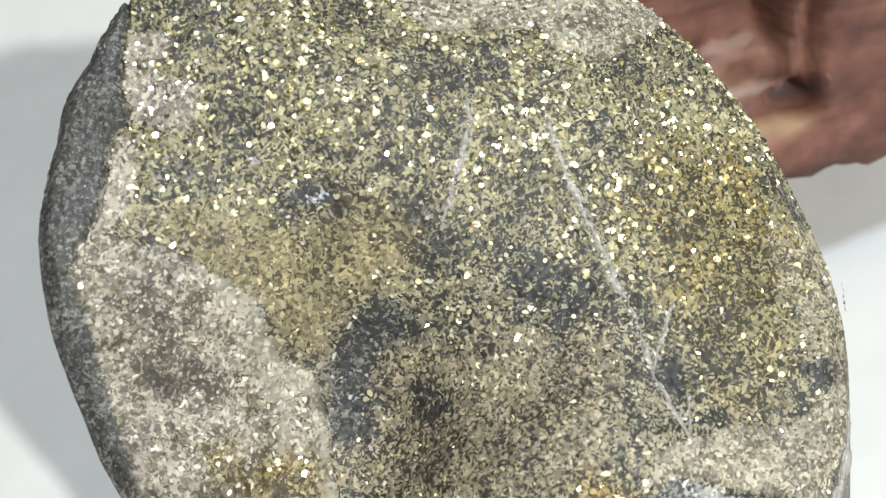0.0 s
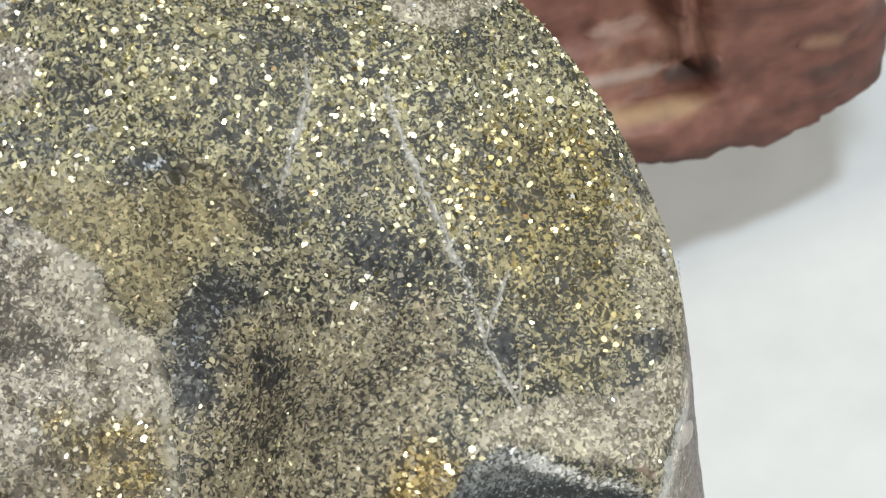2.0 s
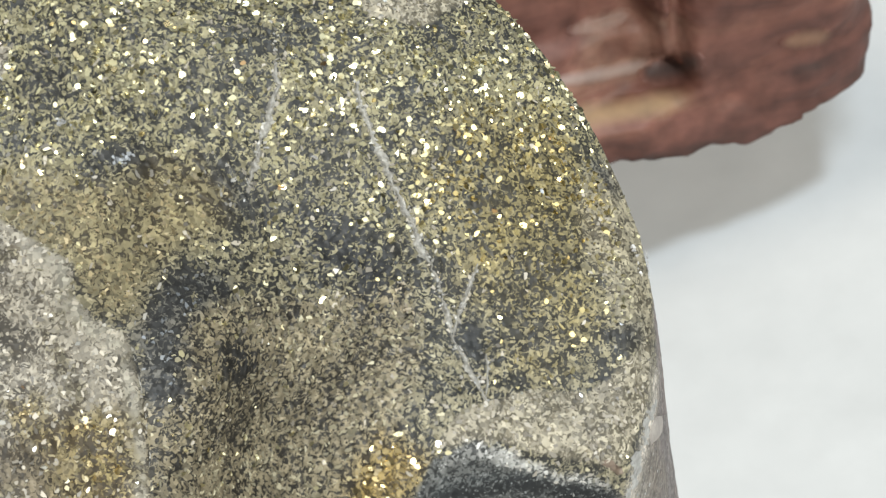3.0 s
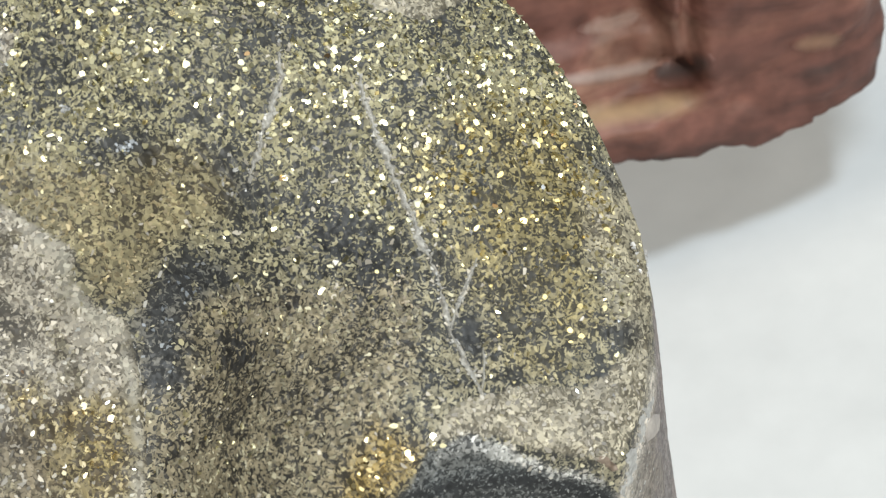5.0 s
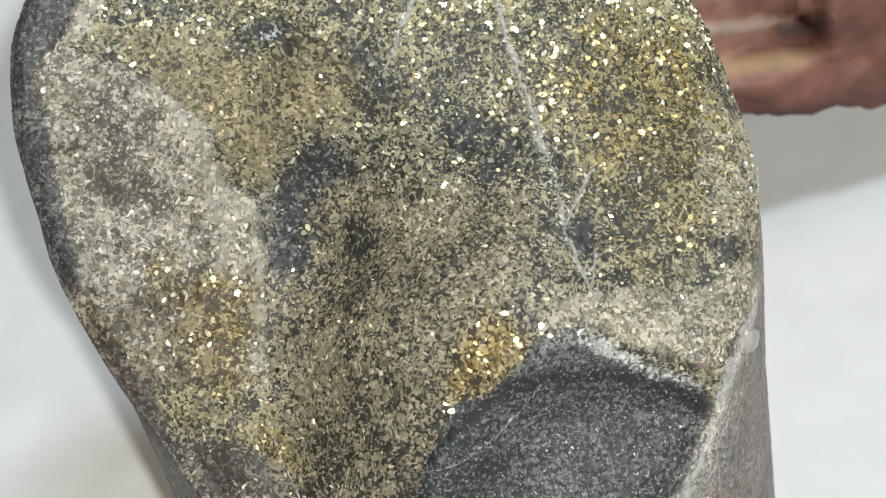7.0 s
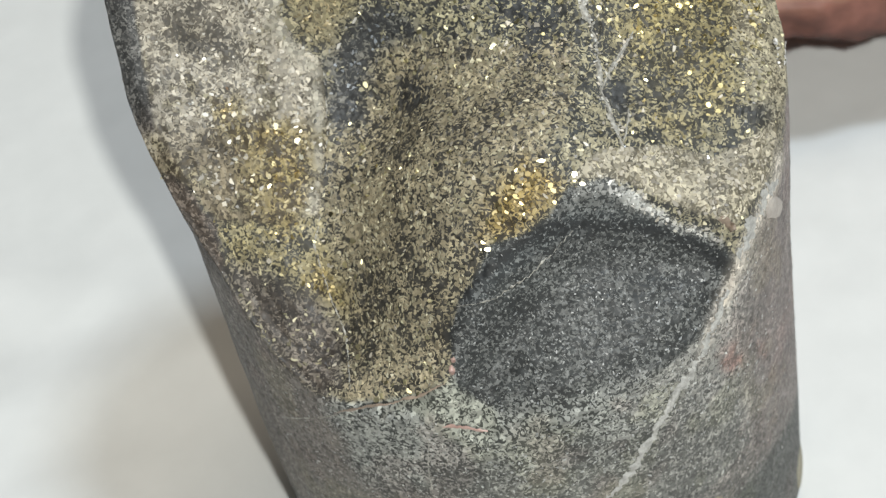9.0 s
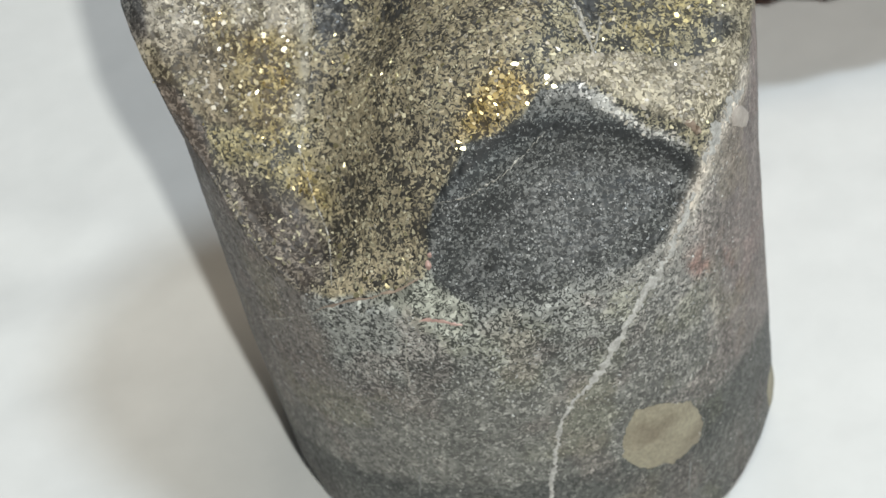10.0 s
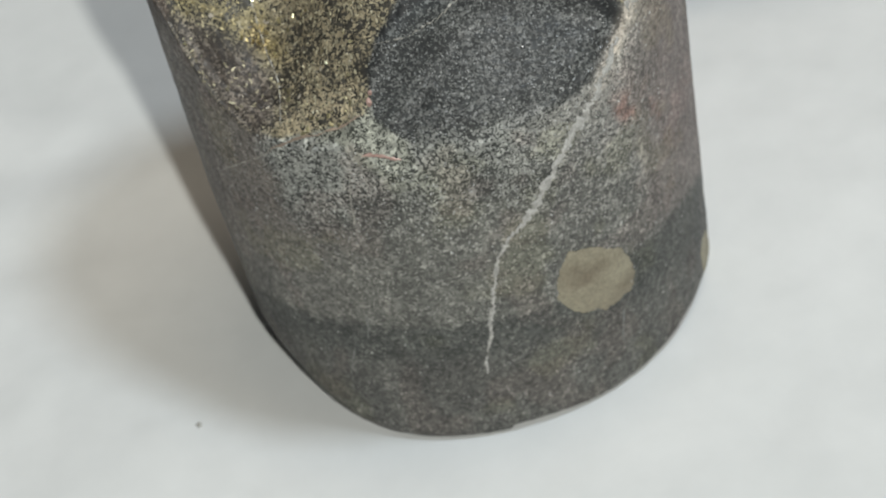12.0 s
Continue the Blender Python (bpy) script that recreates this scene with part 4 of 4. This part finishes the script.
def quartz_patch(line, width, parent, seed, dense=1.0, shade=(0.40, 0.385, 0.345)):
    """Crushed quartz: packed pale grains along a line on the broken face, fading at its ends."""
    rng = np.random.default_rng(seed)
    q = np.asarray(line, float)
    d = np.r_[0, np.cumsum(np.hypot(*np.diff(q, axis=0).T))]
    n = int(26000 * max(d[-1], 2 * width) * width * dense)
    t = rng.uniform(0, d[-1], n)
    ends = np.minimum(t, d[-1] - t) / d[-1]
    swell = fuzz(np.c_[t, 0 * t, 0 * t + seed], 26, seed, 2)
    keep = rng.uniform(0, 1, n) < np.clip(0.75 + 0.9 * swell, 0.15, 1) * np.minimum(1, 0.35 + 6 * ends)
    t, swell = t[keep], swell[keep]
    c = np.c_[np.interp(t, d, q[:, 0]), np.interp(t, d, q[:, 1])]
    c = c + np.c_[fuzz(c @ ((1, 0, 0), (0, 1, 0)), 30, 5, 2), 0 * t] * 0.006
    c = c + rng.normal(0, 0.42 * width, (len(t), 2)) * (1 + 0.6 * swell[:, None])
    p, ways = on_rock(c, 0.002)
    tint = np.array(shade) * rng.uniform(0.5, 1.15, (len(t), 1))
    return grains("quartz_patch", p, ways, rng.uniform(0.003, 0.0065, len(t)), np.full((len(t), 1), 0.22), tint, QUARTZ_GRAIN, parent, "crumbly pale quartz grains", rng, 0.16, 1.6)


def inclusion(name, centre, rx, ry, mat, parent, label, seed, height=0.006):
    """A rounded patch of another mineral, almost flush with the rock."""
    rng = np.random.default_rng(seed)
    segs, rings = 96, 7
    a = np.arange(segs) / segs * 2 * math.pi
    wob = 1 + sum(h * np.sin(k * a + rng.uniform(0, 6)) for k, h in ((2, 0.02), (3, 0.03), (4, 0.025), (5, 0.022), (9, 0.02), (14, 0.018), (23, 0.014), (31, 0.01)))
    rows = [np.array((centre,), float)]
    lift = [np.array((height,))]
    for r in np.linspace(0, 1, rings + 1)[1:]:
        rows.append(np.c_[centre[0] + rx * r * wob * np.cos(a), centre[1] + ry * r * wob * np.sin(a)])
        lift.append(np.full(segs, height * (1 - r ** 4) - 0.001 * (r > 0.99)))
    pts, ways = on_rock(np.concatenate(rows))
    v = pts + ways * np.concatenate(lift)[:, None]
    k = 1 + np.arange(rings * segs).reshape(rings, segs)
    nxt = np.roll(k, -1, 1)
    f = np.stack([k[:-1], k[1:], nxt[1:], nxt[:-1]], -1).reshape(-1, 4).tolist() + [(0, p0, p1) for p0, p1 in zip(k[0], nxt[0])]
    return part(name, metres(v), f, mat, parent, label)


def drill_core():
    core = new("drill_core")
    tagged(core, "grey drill core with glittering brassy broken top on white sheet", "rock sample")
    core_body(core)
    scatter_grains(core)
    scatter_flecks(core)
    single_crystals("pyrite_crystal", lambda z: 0.008 + step(-0.50, 0.20, z["slant"][:, 1] + 0.45 * z["slant"][:, 0]) * (1 - 0.8 * z["pale"]) * (1 - z["tan"]) + 0.4 * z["gold"], 160, (0.0050, 0.0084), BIG_CRYSTAL, core, 401)
    single_crystals("quartz_crystal", lambda z: z["pale"] * (1 - z["gold"]) * (1 - 0.7 * step(-0.45, -0.65, z["slant"][:, 1]) * step(0.1, 0.0, z["slant"][:, 0])), 60, (0.0045, 0.008), CLEAR_CRYSTAL, core, 402)
    for seed, (line, width) in enumerate(((VEIN_LONG[:7], 0.0105), (VEIN_LONG[6:], 0.0075), (VEIN_SHORT, 0.0095), (VEIN_BRANCH, 0.005), (((0.462, -0.737), (0.44, -0.794), (0.422, -0.836)), 0.004)), 1):
        vein(line, width, core, seed)
        quartz_patch(line, 1.3 * width, core, 20 + seed, 0.55)
    quartz_patch(((0.2, 0.21), (0.225, 0.30), (0.235, 0.40)), 0.014, core, 31, 0.35)
    quartz_patch(((-0.305, 0.082), (-0.245, 0.078)), 0.024, core, 32, 0.8, (0.36, 0.38, 0.40))
    quartz_patch(((-0.41, 0.220), (-0.385, 0.212)), 0.017, core, 33, 0.8, (0.42, 0.42, 0.41))
    quartz_patch(((0.312, -0.485), (0.290, -0.53), (0.325, -0.575)), 0.030, core, 34, 0.4, (0.34, 0.285, 0.20))
    quartz_patch(((0.972, -0.615), (0.966, -0.66), (0.960, -0.70)), 0.010, core, 35, 1.2, (0.62, 0.60, 0.57))
    vein(((-0.549, -0.859), (-0.587, -0.95), (-0.57, -1.117), (-0.541, -1.25), (-0.553, -1.409)), 0.003, core, 6, height=0.003)
    vein(((0.881, -1.036), (0.837, -1.077), (0.742, -1.205), (0.71, -1.262)), 0.021, core, 7, "broad white quartz vein on the rim", SIDE_VEIN, 0.004, 0.6)
    vein(((0.66, -1.345), (0.627, -1.389), (0.528, -1.545), (0.43, -1.65), (0.316, -1.79), (0.236, -1.884), (0.163, -1.941), (0.111, -1.992)), 0.0130, core, 8, "white quartz vein down the smooth side", SIDE_VEIN, 0.0045, 0.65)
    vein(((0.111, -1.992), (0.075, -2.07), (0.058, -2.128), (0.012, -2.294), (-0.005, -2.34)), 0.0095, core, 9, "white quartz vein down the smooth side", SIDE_VEIN, 0.0045, 0.65)
    vein(((-0.010, -2.355), (-0.022, -2.385), (-0.031, -2.425)), 0.007, core, 10, "white quartz vein down the smooth side", SIDE_VEIN, 0.0045, 0.6)
    vein(((-0.878, -1.482), (-0.712, -1.492), (-0.585, -1.487)), 0.003, core, 11, height=0.003)
    vein(((-0.288, -1.577), (-0.22, -1.59), (-0.157, -1.619)), 0.004, core, 12, "thin pink mineral streak", PINK, 0.003)
    vein(((-0.34, -1.60), (-0.37, -1.72), (-0.375, -1.80)), 0.0025, core, 13, height=0.003)
    vein(((-0.511, -0.142), (-0.54, -0.23), (-0.513, -0.309), (-0.444, -0.37), (-0.46, -0.483), (-0.474, -0.58), (-0.495, -0.681), (-0.531, -0.80), (-0.552, -0.858)), 0.004, core, 14, height=0.003)
    vein(((-0.17, -1.219), (-0.11, -1.225), (-0.049, -1.215), (0.085, -1.16), (0.149, -1.117), (0.217, -1.067)), 0.0013, core, 15, height=0.003)
    for seed, line in enumerate((((-0.414, -2.07), (-0.430, -2.14), (-0.447, -2.21)), ((-0.492, -2.19), (-0.53, -2.27), (-0.562, -2.35)), ((0.539, -2.27), (0.527, -2.34), (0.514, -2.41))), 41):
        vein(line, 0.004, core, seed, "faint pale scratch", SCRATCH, 0.0022, 0.9)
    vein(((-0.624, -1.482), (-0.540, -1.475), (-0.441, -1.473), (-0.343, -1.465), (-0.253, -1.441)), 0.004, core, 44, "thin peach-coloured mineral seam", PEACH, 0.003, 0.9)
    vein(((0.655, -1.120), (0.677, -1.134), (0.700, -1.162)), 0.008, core, 45, "small peach-coloured stain", PEACH, 0.003, 0.8)
    inclusion("round_inclusion", (0.443, -2.148), 0.156, 0.128, TAN, core, "round tan inclusion in the smooth side", 3)
    inclusion("rim_inclusion", (0.862, -1.125), 0.045, 0.034, BLUSHED, core, "pale pinkish patch beside the rim", 4)
    inclusion("edge_inclusion", (0.955, -2.16), 0.040, 0.115, TAN, core, "tan patch near the foot of the core", 5)
    inclusion("pink_grain", (-0.224, -1.406), 0.010, 0.014, PINK, core, "small pink crystal", 6, 0.006)
    inclusion("pink_grain", (-0.213, -1.378), 0.008, 0.008, PINK, core, "small pink crystal", 7, 0.006)
    return core


drill_core()


# ---- the red stone behind it ----
from mathutils.bvhtree import BVHTree


def red_stone():
    """A blocky brick-red stone with layered front, resting on the sheet."""
    stone = new("red_stone")
    tagged(stone, "rough brick-red jasper stone with beige seams lying on the white sheet", "stone")
    lo, hi = np.array((0.75, 1.62, -BASE)), np.array((2.635, 3.10, -0.62))
    n = 84
    u = np.linspace(-1, 1, n)
    v, f = [], []
    for axis in range(3):
        for sign in (-1, 1):
            a, b = [g.ravel() for g in np.meshgrid(u, u)]
            q = np.zeros((n * n, 3))
            q[:, axis], q[:, (axis + 1) % 3], q[:, (axis + 2) % 3] = sign, a, b
            k = len(v) * n * n + np.arange(n * n).reshape(n, n)
            quad = np.stack([k[:-1, :-1], k[:-1, 1:], k[1:, 1:], k[1:, :-1]], -1).reshape(-1, 4)
            f.append(quad if sign > 0 else quad[:, ::-1])
            v.append(q)
    q = np.concatenate(v)
    # between a box and a ball: rounded corners
    e = 7.0
    q = q / (np.abs(q) ** e).sum(1)[:, None] ** (1 / e)
    p = (lo + hi) / 2 + q * (hi - lo) / 2
    out = q / np.linalg.norm(q, axis=1)[:, None]
    layer = fuzz(p * (0.5, 0.5, 1.9), 2.6, 301, 3)
    p = p + out * (0.10 * fuzz(p, 1.3, 302, 3) + 0.045 * layer + 0.055 * fuzz(p, 4.5, 303, 4))[:, None]
    # the underside of the front is undercut along an uneven lower edge
    lower = np.interp(p[:, 0], (0.7, 1.45, 1.75, 2.04, 2.20, 2.40, 2.57, 2.70), (-2.00, -2.12, -2.19, -2.24, -2.23, -2.18, -2.16, -2.06)) + 0.025 * fuzz(p * (1, 0, 0), 5, 304, 2)
    low = step(0.02, -0.06, p[:, 2] - lower)
    p[:, 1] += 0.95 * low * step(2.75, 1.5, p[:, 1])
    p[:, 0] -= 0.30 * low * step(2.2, 2.7, p[:, 0])
    # the near block stands back over a ledge
    p[:, 1] += 0.16 * step(1.80, 1.70, p[:, 0] + 0.12 * (p[:, 2] + 1.8)) * step(-1.93, -1.86, p[:, 2]) * step(2.4, 1.9, p[:, 1])
    p[:, 1] += 0.07 * step(-1.62, -1.56, p[:, 2]) * step(1.72, 1.62, p[:, 0]) * step(2.4, 1.9, p[:, 1])
    # a hollow in the front
    p[:, 1] += 0.10 * np.exp(-((p[:, 0] - 1.74) / 0.09) ** 2 - ((p[:, 2] + 1.83) / 0.07) ** 2) * step(2.4, 1.9, p[:, 1])
    # a groove parts the layered block from the massive one
    p[:, 1] += 0.10 * np.exp(-((p[:, 0] - 1.775 - 0.05 * (p[:, 2] + 1.8)) / 0.035) ** 2) * step(-1.90, -1.84, p[:, 2]) * step(2.4, 1.9, p[:, 1])
    # the unseen upper part is made to hang over east, widening the cast shadow
    p[:, 0] += 0.42 * step(-1.70, -1.0, p[:, 2]) * step(1.9, 2.5, p[:, 0])
    p[:, 2] = np.maximum(p[:, 2], -BASE)
    faces = np.concatenate(f)
    body = part("body", metres(p), faces, RED, stone, "brick-red layered jasper")
    bm = bmesh.new()
    bm.from_mesh(body.data)
    bmesh.ops.remove_doubles(bm, verts=bm.verts, dist=1e-6)
    bm.to_mesh(body.data)
    bm.free()
    tree = BVHTree.FromPolygons([v.co for v in body.data.vertices], [tuple(g.vertices) for g in body.data.polygons])

    dip = (0.0, 0.75, -0.66)

    def seam(name, line, half, colour, label, seed, ends=0.5, strong=1.0):
        """A lens of another mineral or of painted shade on the front of the stone, along a line (across, up the
        bedding).
        """
        rng = np.random.default_rng(seed)
        q = np.asarray(line, float)
        n, across = 32, np.linspace(-1, 1, 11)
        t = np.linspace(0, 1, n)
        c = np.c_[np.interp(t, np.linspace(0, 1, len(q)), q[:, 0]), np.interp(t, np.linspace(0, 1, len(q)), q[:, 1])]
        wide = half * np.clip(4 * t * (1 - t), 0.02, 1) ** ends * rng.uniform(0.92, 1.08, n)
        verts, share = [], []
        for (x, z), w, along in zip(c, wide, t):
            for k in across:
                up = z + k * w
                at = Vector(metres((x, 0.66 * up - 3.0 * dip[1], 0.75 * up - 3.0 * dip[2])))
                hit = tree.ray_cast(at, Vector(dip))[0] or at
                verts.append(hit - Vector(dip) * (0.0003 * (1 - k * k) - 0.00006))
                share.append(strong * float(step(1.0, 0.0, abs(k)) * step(0.0, 0.25, min(along, 1 - along))))
        m = len(across)
        i = np.arange(n * m).reshape(n, m)
        f = np.stack([i[:-1, :-1], i[:-1, 1:], i[1:, 1:], i[1:, :-1]], -1).reshape(-1, 4)
        ob = part(name, verts, f, RED, stone, label)
        colours(ob, "seam_or_shade", np.tile(colour, (len(verts), 1)))
        floats(ob, "seam_or_shade_share", np.array(share))

    seam("beige_seam", ((0.85, -0.205), (1.30, -0.270), (1.60, -0.326), (1.84, -0.350)), 0.078, (0.270, 0.170, 0.090), "beige seam", 1, 0.12)
    # the cavity's shade, painted as a dark lens over the hollow
    seam("hollow_shade", ((1.63, -0.185), (1.74, -0.205), (1.86, -0.225)), 0.075, (0.058, 0.046, 0.044), "dark grey patch", 4, 0.4, 0.85)
    seam("pale_seam", ((1.10, -0.085), (1.34, -0.122), (1.47, -0.140), (1.62, -0.158), (1.74, -0.160)), 0.042, (0.300, 0.220, 0.190), "whitish seam", 2, 0.3)
    seam("pale_seam", ((1.38, 0.064), (1.53, 0.052), (1.66, 0.060)), 0.046, (0.270, 0.170, 0.135), "short pinkish pale seam", 3)
    seam("tan_patch", ((2.18, -0.262), (2.30, -0.280), (2.42, -0.305)), 0.048, (0.230, 0.135, 0.085), "rusty tan patch", 5, 0.5, 0.75)
    return stone


red_stone()


# ---- crumbs on the sheet ----
def crumb(x, y, size, seed):
    rng = np.random.default_rng(seed)
    bm = bmesh.new()
    bmesh.ops.create_icosphere(bm, subdivisions=2, radius=size)
    for vert in bm.verts:
        vert.co *= 0.75 + 0.5 * rng.uniform()
        vert.co.z *= 0.55
    low = min(vert.co.z for vert in bm.verts)
    level = min(SHEET.data.vertices, key=lambda v: (v.co.x - x) ** 2 + (v.co.y - y) ** 2).co.z
    for vert in bm.verts:
        vert.co += Vector((x, y, level - low - 0.00005))
    me = bpy.data.meshes.new("crumb")
    bm.to_mesh(me)
    bm.free()
    me.materials.append(CRUMB)
    return tagged(new("crumb", me), "tiny grey rock crumb lying on the sheet", "crumb")


crumb(-1.25 * R, -0.675 * R, 0.00038, 1)
